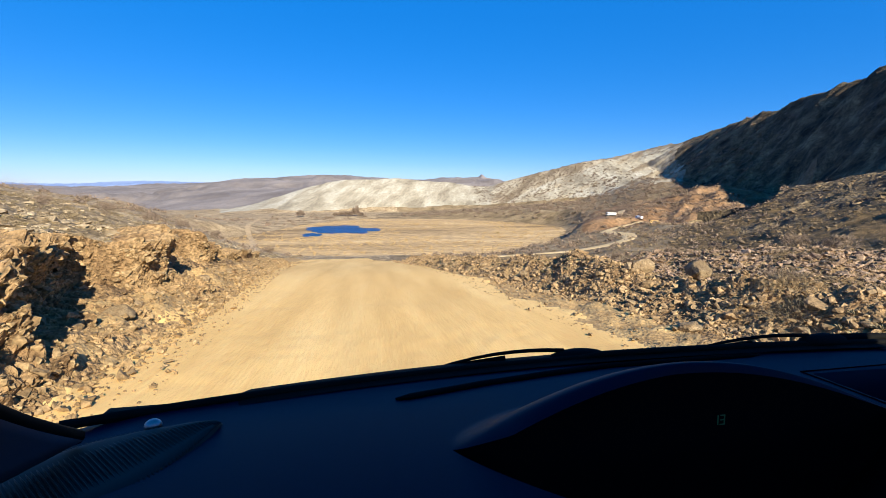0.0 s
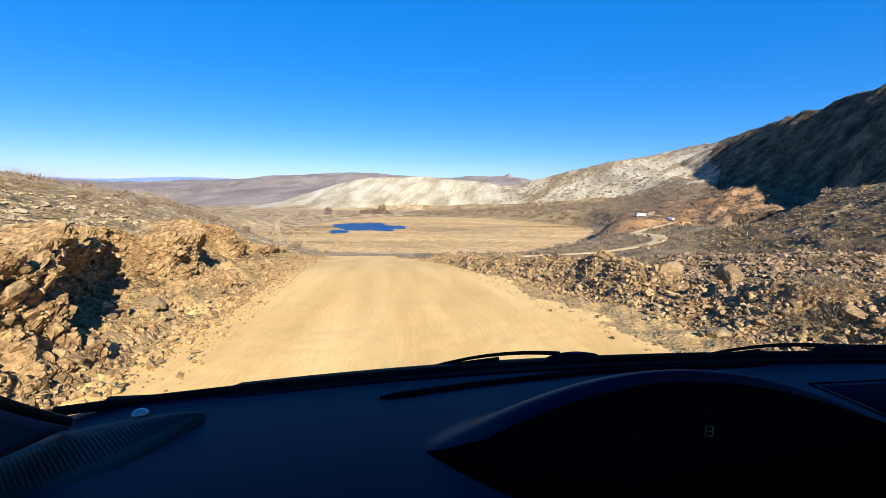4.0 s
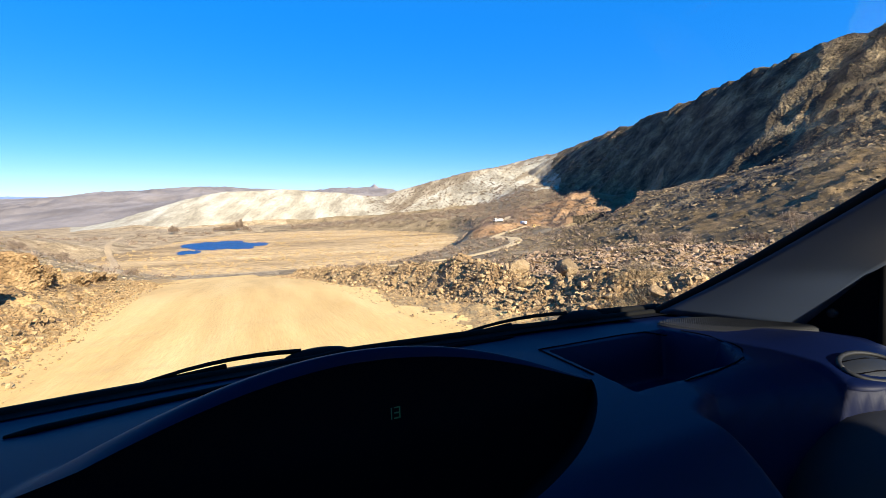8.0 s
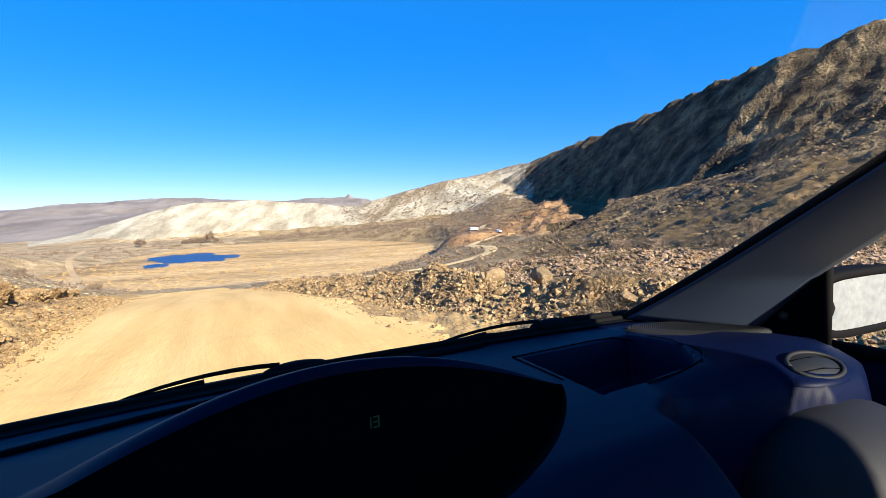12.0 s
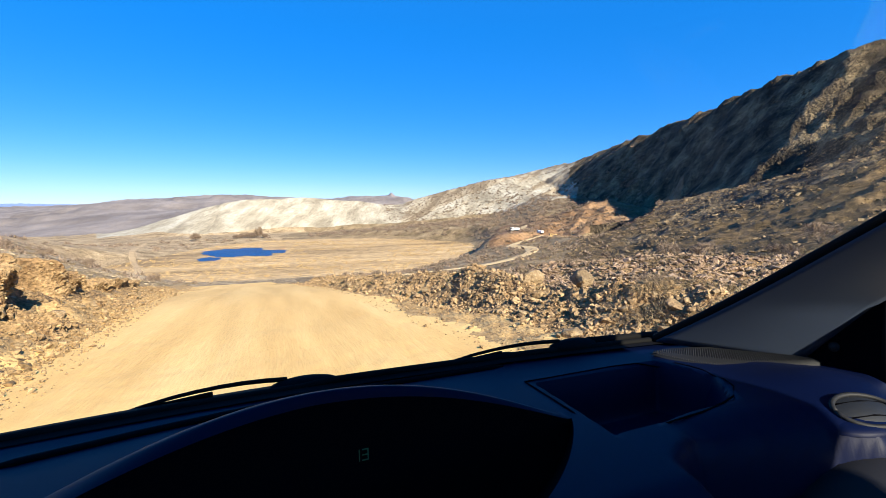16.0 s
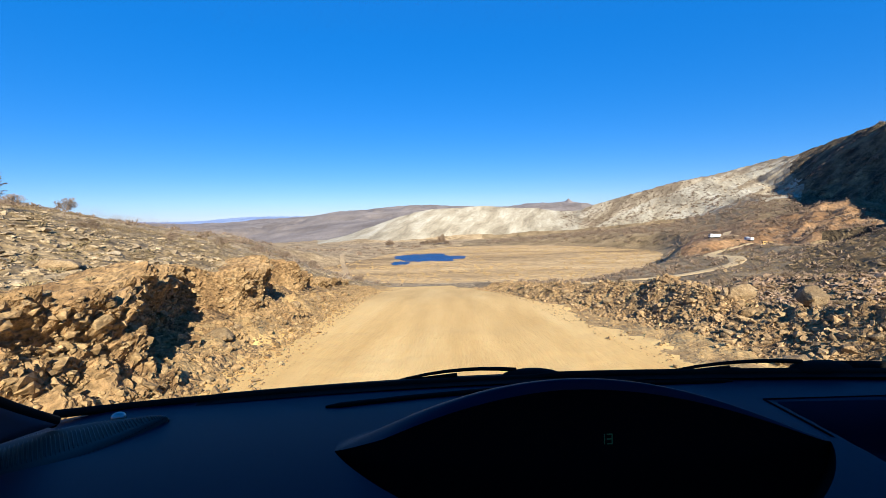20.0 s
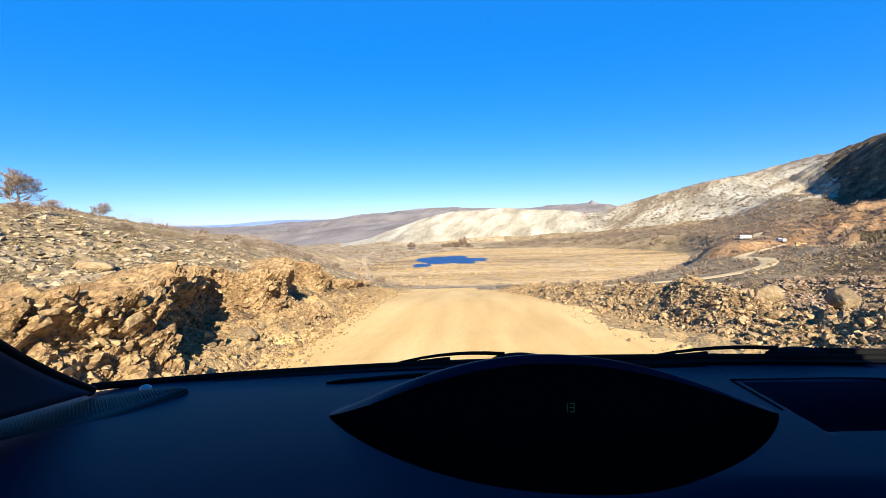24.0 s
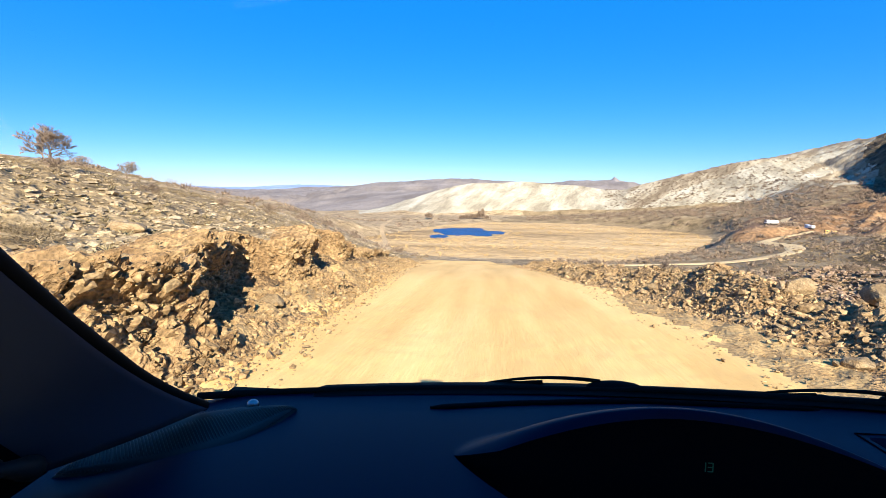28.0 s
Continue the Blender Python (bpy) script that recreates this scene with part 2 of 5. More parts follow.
def ridged(x, y, octaves=4, seed=0):
    total, amp, norm = 0.0, 1.0, 0.0
    for k in range(octaves):
        total = total + amp * (1 - np.abs(2 * vnoise(x, y, seed + 31 * k) - 1))
        norm += amp
        x, y, amp = x * 2.1 + 5.2, y * 2.1 + 3.7, amp * 0.5
    return total / norm


def step(a, b, v):
    t = np.clip((v - a) / (b - a), 0, 1)
    return t * t * (3 - 2 * t)


# heights of the near land along sixteen bearings, ring by ring outwards from the car
NEAR_B = [-78, -55, -45, -35, -25, -17, -10, -3, 5, 15, 25, 35, 45, 55, 65, 78]
NEAR = {
    12: [1.4, 1.1, 0.7, 0.2, -0.5, -0.9, -1.0, -1.0, -1.0, -1.0, -1.0, -0.95, -0.9, -0.8, -0.6, -0.3],
    24: [3.0, 2.1, 1.5, 0.4, -0.9, -1.9, -2.45, -2.6, -2.65, -2.8, -2.9, -2.6, -2.2, -1.7, -1.0, -0.2],
    40: [4.4, 3.1, 2.3, 0.55, -1.6, -3.6, -4.7, -4.95, -5.0, -5.2, -5.0, -4.5, -3.4, -2.2, -0.4, 1.3],
    60: [5.5, 4.0, 2.9, 0.7, -2.4, -5.6, -8.0, -8.7, -8.8, -8.8, -8.2, -7.2, -5.2, -2.6, 0.8, 3.2],
    100: [8, 5.9, 4.6, 0.6, -3.6, -9.8, -13.4, -14.2, -14.2, -13.8, -12.4, -10.0, -6.6, -1.4, 5.0, 9],
    170: [13, 9, 6.2, -0.3, -5.0, -15, -21, -22, -22, -22, -15.5, -10.0, -6.0, 4, 13, 22],
    260: [12, 8, 6, -3, -10, -18, -22, -22, -22, -22, -15.0, -5.0, -1.0, 30, 50, 58],
}
# further out the land is given by how high it stands in degrees, bearing by bearing
EYE = 1.4
BEARINGS = [-78, -55, -45, -38, -31, -25, -20, -15, -10, -6, -3, 1, 4.5, 6.5, 10, 14, 17, 21, 25, 30, 35, 37.5, 42, 47, 55, 65, 78]
FOOT_B, FOOT_E = [-78, -45, -31, -25, -17, -10, 5, 14, 21, 25, 30, 35, 40, 78], [2.0, 1.0, -1.8, -3.2, -3.6, -3.3, -3.2, -2.6, -1.9, -1.5, -0.8, 0.4, 0.6, 2]
CREST_B = [-78, -50, -45, -38, -31, -25, -17, -15, -12, -9.7, -7, -5, -2.6, 2, 4.4, 5.2, 7, 10, 14, 16.5, 20, 24.5, 27, 30, 33, 35, 37.5, 41, 43, 47, 55, 78]
CREST_E = [2.2, 2.2, 1.5, 0.2, -1.5, -2.8, -2.9, -2.6, -1.8, -1.0, -0.2, 0.3, 0.75, 0.9, 0.95, 0.75, 0.7, 0.5, 0.1, 0.7, 1.6, 2.75, 3.5, 4.1, 4.9, 5.4, 5.1, 5.6, 5.9, 6.1, 6.5, 7]
RANGE_B = [-78, -40, -30, -25, -21, -17, -13, -9, -5.5, -2, 2, 6, 9.5, 12, 14, 15, 17, 21, 30, 78]
RANGE_E = [0.6, 0.0, -1.0, -0.95, -0.5, 0.2, 0.72, 0.95, 1.3, 1.12, 0.92, 0.8, 1.1, 1.1, 1.2, 0.95, 0.7, 0.6, 2, 3]
HAZE_B, HAZE_E = [-78, -40, -33, -29.5, -26, -22, -17, -10, 78], [0.3, 0.1, -0.35, -0.15, 0.12, 0.15, 0.1, -0.2, -0.2]


def raised(r, knots, degrees_, drop=0.0):
    """Heights at the distance r of land that stands so many degrees high."""
    return [EYE + r * math.tan(radians(float(np.interp(b, knots, degrees_)) - drop)) for b in BEARINGS]


RINGS = {r: np.interp(BEARINGS, NEAR_B, row) for r, row in NEAR.items()}
RINGS[335] = np.maximum(raised(335, FOOT_B, np.array(FOOT_E) - 0.55), MARSH_Z)
RINGS[400] = raised(400, FOOT_B, FOOT_E)
RINGS[480] = raised(480, CREST_B, CREST_E)
RINGS[620] = raised(620, CREST_B, CREST_E, 0.55)
RINGS[950] = np.where(np.array(BEARINGS) < 19, np.minimum(raised(950, CREST_B, CREST_E, 1.4), -12), raised(950, CREST_B, CREST_E, 0.9))
RINGS[1500] = raised(1500, RANGE_B, RANGE_E, 1.1)
RINGS[2300] = raised(2300, RANGE_B, RANGE_E)
RINGS[4400] = raised(4400, HAZE_B, HAZE_E)
TABLE = np.array([RINGS[k] for k in RINGS])
LOGS = np.log(np.array(list(RINGS), float))


def smooth_lookup(v, knots):
    i = np.clip(np.searchsorted(knots, v) - 1, 0, len(knots) - 2)
    return i, np.clip((v - knots[i]) / (knots[i + 1] - knots[i]), 0, 1)


def across(j, i, f):
    """A smooth curve over the bearings of one ring."""
    last = len(BEARINGS) - 1
    k = np.array(BEARINGS, float)
    p0, p1 = TABLE[j, i], TABLE[j, i + 1]
    h = k[i + 1] - k[i]
    lo, hi = np.maximum(i - 1, 0), np.minimum(i + 2, last)
    m0 = (p1 - TABLE[j, lo]) / (k[i + 1] - k[lo]) * h
    m1 = (TABLE[j, hi] - p0) / (k[hi] - k[i]) * h
    f2, f3 = f * f, f * f * f
    return (2 * f3 - 3 * f2 + 1) * p0 + (f3 - 2 * f2 + f) * m0 + (3 * f2 - 2 * f3) * p1 + (f3 - f2) * m1


SCARP_D = [-200, -130, -103, -87, -64, -33, 0, 45, 111, 168, 218, 300, 360]
SCARP_FOOT = [26, 20, 16.8, 14, 11.3, 6.7, 4.0, -0.9, 2.5, 8, 12, 30, 42]


def scarp(x, y):
    """Metres along the foot of the scarp and across it, uphill."""
    return (x - 167) * 0.342 + (y - 140) * 0.940, (x - 167) * 0.940 - (y - 140) * 0.342


def land(x, y):
    """Height of the broad land, without its roughness."""
    r = np.hypot(x, y) + 1e-6
    az = np.degrees(np.arctan2(x, y))
    knots = np.array(BEARINGS, float)
    i, f = smooth_lookup(np.clip(az, -78, 78), knots)
    j, g = smooth_lookup(np.log(r), LOGS)
    z = across(j, i, f) * (1 - g) + across(j + 1, i, f) * g
    # the scarp: a level crest and a steep face turned away from the sun
    d, c = scarp(x, y)
    foot = np.interp(d, SCARP_D, SCARP_FOOT)
    cw = c + 9 * fbm(d * 0.020, c * 0.006, 3, 301) + 3.5 * fbm(d * 0.08, c * 0.02, 3, 303)
    top = 58.5 - 6 * step(20, 240, d) + 21 * step(-15, -85, d) + 1.6 * fbm(x * 0.02, y * 0.02, 3, 305) + 0.02 * np.clip(c - 115, 0, 300)
    climb = np.clip(cw / (43 + 69 * step(-15, -85, d)), 0, 1)
    hill = foot + (top - foot) * (0.86 * climb + 0.14 * step(0, 1, climb))
    ramp_up = np.clip((r - 45) / np.maximum(109.1 / np.sin(np.radians(np.clip(az, 30, 78) - 20)) - 45, 1), 0, 1) ** 2.0
    steep = step(30, 54, az) * (1 - step(86, 110, az))
    here = step(-190, -110, d) * (1 - step(270, 370, d)) * (steep * ramp_up + (1 - steep) * step(-75, 0, c) * step(0, 30, az))
    z = z + here * (np.where(cw > 0, hill, foot) - z)
    s, u = x * FWD[0] + y * FWD[1], x * SIDE[0] + y * SIDE[1]
    plane = -0.084 * s + np.where(u < 0, -u, 0) * 0.02
    z = z + (plane - z) * (1 - step(8, 14, r))
    return z + (plane - z) * step(78, 120, np.abs(az)) * 0.85


def along(x, y):
    return x * FWD[0] + y * FWD[1], x * SIDE[0] + y * SIDE[1]


def road_bend(s):
    return 0.4 - 0.00075 * np.clip(s - 12, 0, 400) ** 2 * 0.35


# the track that leaves the road beyond the berm and climbs to the quarry: bearing and distance
TRACK = [(-5, 62), (8, 88), (17, 98), (24, 104), (29, 112), (31.5, 124), (31.5, 140), (29.5, 156), (28.5, 168), (30.5, 178), (34, 184), (37, 190), (37.2, 197), (35, 204), (32, 211), (30, 224), (30.5, 245)]
TRACK_XY = np.array([(r * math.sin(radians(a)), r * math.cos(radians(a))) for a, r in TRACK])
OLD_TRACK_XY = np.array([(r * math.sin(radians(a)), r * math.cos(radians(a))) for a, r in [(-12, 70), (-14, 100), (-15, 140), (-13.5, 190), (-14.5, 250), (-13, 330)]])


def line_distance(x, y, pts):
    best = np.full(x.shape, 1e9)
    for (ax, ay), (bx, by) in zip(pts[:-1], pts[1:]):
        dx, dy = bx - ax, by - ay
        t = np.clip(((x - ax) * dx + (y - ay) * dy) / (dx * dx + dy * dy), 0, 1)
        best = np.minimum(best, np.hypot(x - ax - t * dx, y - ay - t * dy))
    return best


def finish_line(pts, rounds=3):
    for _ in range(rounds):
        q = [pts[0]]
        for a, b in zip(pts[:-1], pts[1:]):
            q += [a * 0.75 + b * 0.25, a * 0.25 + b * 0.75]
        pts = np.array(q + [pts[-1]])
    return pts


TRACK_XY, OLD_TRACK_XY = finish_line(TRACK_XY, 2), finish_line(OLD_TRACK_XY, 2)


BERM_S, BERM_U = [0, 6, 14, 22], [4.7, 4.1, 3.3, 2.8]     # the near foot of the berm


def bank_masks(s, u):
    left = step(-2.9, -3.3, u) * step(-30, -8, s) * (1 - step(14, 24, s))
    near_side = np.interp(s, BERM_S, BERM_U)
    berm = step(near_side - 0.2, near_side + 1.0, u) * (1 - step(near_side + 1.5, near_side + 3.2, u)) * step(1, 5, s) * (1 - step(21, 27, s))
    return left, berm


def wall_line(s):
    """Where the cut face of the bank stands: bays that draw back from the road and jut out again."""
    bays = np.interp(s, BAY_S, BAY_U)
    return bays + 0.12 * fbm(s * 0.8, s * 0.11, 3, 12)


BAY_S = [-30, 0, 4.5, 4.9, 8.1, 8.5, 9.2, 12.0, 12.3, 13.0, 15.6, 15.9, 16.6, 19.5, 19.9, 30]
BAY_U = [-4.3, -4.4, -3.25, -3.6, -4.6, -3.7, -3.5, -4.5, -3.8, -3.6, -4.4, -3.9, -3.7, -4.4, -4.0, -4.4]


def bank_top(s):
    return np.clip(1.06 - 0.105 * np.clip(s - 7.0, 0, 22) + 0.14 * fbm(s * 0.75, s * 0.05, 4, 3), 0.25, 1.8)


def bank_rise(s, u):
    """Rise of the left bank: a talus of fallen earth, then behind the cut face the level of its top."""
    w = wall_line(s)
    talus = step(-2.7, -3.1, u) * 0.06 + 0.20 * np.clip((-2.9 - u) / 1.2, 0, 1)
    behind = step(w - 0.15, w - 0.55, u)
    back = 1 - step(-7, -17, u) * 0.75
    return (np.minimum(talus, 0.75 * bank_top(s)) * (1 - behind) + bank_top(s) * behind) * back


def height(x, y):
    """Height of the ground with banks, gullies and roughness."""
    r = np.hypot(x, y) + 1e-6
    az = np.degrees(np.arctan2(x, y))
    s, u = along(x, y)
    u = u - road_bend(s)
    z = land(x, y)
    on_road = 1 - step(ROAD_HALF - 0.15, ROAD_HALF + 0.5 + 0.4 * fbm(s * 0.5, u * 0.5, 2, 5), np.abs(u))
    on_road = on_road * (1 - step(60, 90, s))
    # banks of dug earth along the road
    left, berm = bank_masks(s, u)
    z = z + left * bank_rise(s, u)
    z = z + berm * np.clip(0.58 - 0.012 * np.clip(s - 4, 0, 30) + 0.30 * fbm(s * 0.33, u * 0.4, 3, 8), 0.08, 0.8)
    rub = np.clip(left * (1 - step(-5.0, -6.5, u)) + berm, 0, 1)
    z = z + rub * ((0.42 - 0.32 * left) * (ridged(s * 0.9, u * 0.9, 3, 21) - 0.55) + 0.17 * fbm(s * 2.6, u * 2.6, 4, 22, 0.65))
    # rough ground off the road
    off = 1 - on_road
    near = off * (1 - step(40, 120, r))
    z = z + near * (0.16 * fbm(x * 0.6, y * 0.6, 4, 31) + 0.08 * fbm(x * 3, y * 3, 4, 32, 0.6))
    # hillsides
    sd, sc = scarp(x, y)
    on_scarp = step(-30, 10, sc) * (1 - step(250, 330, sd)) * step(20, 36, az)
    slope_zone = np.clip(step(300, 390, r) * step(22, 36, az) * (1 - 0.75 * on_scarp) + step(430, 560, r) * (1 - step(18, 26, az)) * 1.0, 0, 1)
    gully = ridged(az * r / 57.3 * 0.030 + 0.4 * fbm(x * 0.01, y * 0.01, 2, 41), r * 0.006, 4, 42)
    z = z + slope_zone * (gully - 0.68) * r * (0.010 + 0.004 * step(20, 27, az) * (1 - step(36, 44, az))) * (1 - 0.75 * step(900, 1500, r))
    rill = ridged(az * r / 57.3 * 0.11 + 1.5 * fbm(x * 0.02, y * 0.02, 2, 45), r * 0.012, 3, 46)
    z = z + slope_zone * (1 - step(700, 900, r)) * (rill - 0.6) * 2.4
    z = z + slope_zone * (0.0015 + 0.004 * step(34, 44, az)) * r * fbm(x * 0.12, y * 0.12, 4, 43)
    z = z + on_scarp * ((2.6 + 2.2 * step(-10, -60, sd)) * (ridged(x * 0.045, y * 0.045, 4, 311) - 0.65) + 1.5 * (ridged(x * 0.16, y * 0.16, 3, 315) - 0.6) + 0.9 * fbm(x * 0.3, y * 0.3, 3, 313))
    far = step(1000, 1900, r)
    z = z + far * (ridged(x * 0.0042, y * 0.0042, 5, 51) - 0.62) * (62 - 42 * step(1700, 2250, r)) * (1 - step(2800, 3800, r) * 0.5)
    z = z + 16 * np.exp(-((az - 13.9) / 0.28) ** 2) * step(2050, 2280, r) * (1 - step(2330, 2500, r))
    mid = step(30, 90, r) * (1 - slope_zone) * (1 - far)
    marsh = marsh_mask(x, y)
    z = z + mid * (1 - marsh) * (0.5 * fbm(x * 0.06, y * 0.06, 4, 61) + 0.15 * fbm(x * 0.4, y * 0.4, 3, 62))
    z = z + (1 - step(0.95, 1.25, marsh_span(x, y))) * (MARSH_Z - z)
    rough = step(34, 42, az) * (1 - step(84, 100, az)) * step(38, 60, r) * (1 - step(190, 260, r))
    z = z + rough * (1.5 * (ridged(x * 0.11, y * 0.11, 3, 321) - 0.6) + 0.45 * fbm(x * 0.5, y * 0.5, 3, 323))
    # quarry steps cut into the foot of the hill
    terrace = step(23, 29, az) * (1 - step(35, 38, az)) * step(172, 184, r) * (1 - step(202, 240, r))
    z = z + terrace * 0.9 * (-9.0 - z)
    brow = EYE + r * np.tan(np.radians(np.interp(az, [28, 33, 39, 42, 45, 48], [-2, -3.9, -3.9, -2.6, -0.8, 6])))
    z = z + step(95, 130, r) * (1 - step(200, 204, r)) * step(30, 34, az) * (1 - step(46, 48, az)) * (np.minimum(z, brow) - z)
    cut = step(31.5, 35, az) * (1 - step(45, 48, az)) * step(201, 206, r) * (1 - step(268, 290, r))
    top = np.interp(az, [31, 34.5, 37, 40, 43, 45.5, 47], [-2.4, -1.4, -0.2, 0.6, 0.1, -0.6, -0.7])
    rise = np.clip((r - 203) / 60 + 0.10 * fbm(x * 0.05, y * 0.05, 3, 71), 0, 1)
    bench = (np.floor(rise * 5) + step(0.55, 1.0, rise * 5 % 1)) / 5
    spur = ridged((az - 0.05 * r) * 0.42, r * 0.012, 2, 73) - 0.55
    z = z + cut * (EYE + r * np.tan(np.radians(-3.5 + (top + 3.5) * bench)) + (2.6 * spur + 0.5 * fbm(x * 0.15, y * 0.15, 3, 79)) * step(203, 215, r) - z)
    # the side track lies even in the rough slope
    beside = np.full(x.shape, 99.0)
    close = (r > 35) & (r < 275) & (az > -12) & (az < 50)
    beside[close] = line_distance(x[close], y[close], TRACK_XY)
    even = land(x, y) + 0.1
    even = even + step(30, 34, az) * (1 - step(214, 222, r)) * (np.minimum(even, brow + 0.2) - even)
    z = z + (1 - step(2.2, 5.5, beside)) * (even - z)
    # heaps of loose rubble below the hill
    heap = np.exp(-((r - 20 - 1.5 * fbm(az * 0.12, az * 0, 2, 77)) / 3.4) ** 2) * step(24, 33, az) * (1 - step(62, 74, az))
    z = z + heap * (0.95 + 0.35 * fbm(x * 0.22, y * 0.22, 3, 75) + 0.30 * (ridged(x * 0.8, y * 0.8, 3, 76) - 0.5))
    # the worn road itself, with two shallow wheel tracks
    plane = -0.084 * s
    axis = land(s * FWD[0] + road_bend(s) * SIDE[0], s * FWD[1] + road_bend(s) * SIDE[1])
    level = plane + (axis - plane) * step(9, 26, s) * (s > 0)
    level = level - 0.025 * (np.exp(-((u + 0.75) / 0.28) ** 2) + np.exp(-((u - 0.75) / 0.28) ** 2)) + 0.015 * fbm(x * 0.8, y * 0.8, 3, 81) + 0.006 * fbm(x * 6, y * 6, 2, 82)
    return z + on_road * (level - z)


def marsh_mask(x, y):
    return 1 - step(0.92, 1.16, marsh_span(x, y))


def marsh_span(x, y):
    """1 at the marsh's edge, less inside."""
    e = fbm(x * 0.012, y * 0.012, 3, 91)
    xx, yy = x - 19, y - 236
    xx, yy = xx * 0.95 + yy * -0.10, yy * 0.95 - xx * 0.22
    d = np.sqrt((xx / (76 + 14 * e)) ** 2 + (yy / (86 + 12 * e)) ** 2)
    return d


def quarry_mask(x, y):
    r = np.hypot(x, y)
    az = np.degrees(np.arctan2(x, y))
    e = fbm(x * 0.02, y * 0.02, 3, 95) * 3
    inner = np.where(az < 33.5, 172, 198) + 3 * e
    return step(26 + e, 28 + e, az) * (1 - step(45 + e, 47.5 + e, az)) * step(inner, inner + 8, r) * (1 - step(262, 290, r))


front = np.concatenate([np.linspace(-74, 74, 900)])
back = np.concatenate([np.linspace(74, 286, 110)[1:-1]])
AZ = np.radians(np.concatenate([front, back]))
RAD = np.unique(np.round(np.concatenate([[0.02, 0.35, 0.7], np.exp(np.linspace(math.log(1.2), math.log(4600), 430)), np.linspace(335, 520, 110), np.linspace(118, 333, 130)]), 3))
A2, R2 = np.meshgrid(AZ, RAD)
GX, GY = R2 * np.sin(A2), R2 * np.cos(A2)
GZ = height(GX, GY)
NR, NA = GX.shape
rows_i, cols_i = np.meshgrid(np.arange(NR - 1), np.arange(NA), indexing="ij")
nxt = (cols_i + 1) % NA
QUADS = np.stack([rows_i * NA + cols_i, rows_i * NA + nxt, (rows_i + 1) * NA + nxt, (rows_i + 1) * NA + cols_i], -1).reshape(-1, 4)[:, ::-1]
VERTS = np.stack([GX, GY, GZ], -1).reshape(-1, 3)
MID = VERTS[QUADS].mean(1)


def regions():
    """Which kind of ground each face of the sheet is."""
    x, y = MID[:, 0], MID[:, 1]
    r, az = np.hypot(x, y), np.degrees(np.arctan2(x, y))
    s, u = along(x, y)
    u = u - road_bend(s)
    wob = fbm(x * 0.02, y * 0.02, 4, 101)
    fine = fbm(x * 0.9, y * 0.9, 3, 103)
    kind = np.full(len(x), "ground", dtype="<U16")
    left, berm = bank_masks(s, u)
    kind[(left > 0.02) & (u > -5.2 + 0.8 * fine) | (berm > 0.02) | (u > 2.5) & (u < 5.2 + fine) & (s > -10) & (s < 25)] = "road_bank"
    kind[(kind == "ground") & (az > 6)] = "stony_ground"
    kind[(np.abs(r - 19.5 - fine) < 4.2) & (az > 27 + 2 * fine) & (az < 70)] = "road_bank"
    kind[(r > 48 + 18 * fine)] = "valley_ground"
    kind[(kind == "valley_ground") & (az > 37 + 5 * wob + fine) & (r < 150)] = "stony_ground"
    kind[(kind == "valley_ground") & (az < 1 + 4 * wob)] = "west_steppe"
    sd, sc = scarp(x, y)
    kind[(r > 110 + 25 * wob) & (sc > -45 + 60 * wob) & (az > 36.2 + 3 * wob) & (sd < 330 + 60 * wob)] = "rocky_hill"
    base = np.interp(az, FOOT_B, FOOT_E)
    stands = np.degrees(np.arctan2(MID[:, 2] - EYE, r))
    chalk = (r > 350) & (r < 700) & (az > -17) & (az < 46) & (stands > base + 0.35 + 0.5 * wob)
    kind[chalk & (kind != "rocky_hill")] = "chalk_hill"
    kind[(kind == "chalk_hill") & (az > 15.0 + 2 * wob)] = "chalk_ridge"
    slant = az - 2.0 * stands
    bare = vnoise(slant * 0.62, stands * 0.22, 271) + 0.10 * fine + 0.16 * wob
    bare = np.maximum(bare, 1.05 - 0.10 * np.hypot((slant - 25.5) * 1.6, (stands - 3.2) * 1.3) ** 2 + 0.2 * wob)
    kind[(kind == "chalk_ridge") & (bare > 0.64) & (r < 500)] = "chalk_hill"
    kind[(r > 950)] = "mountain_range"
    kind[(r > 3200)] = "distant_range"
    kind[quarry_mask(x, y) > 0.5] = "quarry_ground"
    kind[(marsh_mask(x, y) + 0.22 * fbm(x * 0.07, y * 0.16, 3, 107) * step(20, 60, x) > 0.80 + 0.1 * fine)] = "marsh"
    kind[(np.abs(u) < ROAD_HALF + 0.95 + 0.7 * fine) & (s > -60) & (s < 75)] = "road_shoulder"
    kind[(np.abs(u) < ROAD_HALF + 0.1 + 0.45 * fine) & (s > -60) & (s < 75)] = "road"
    return kind


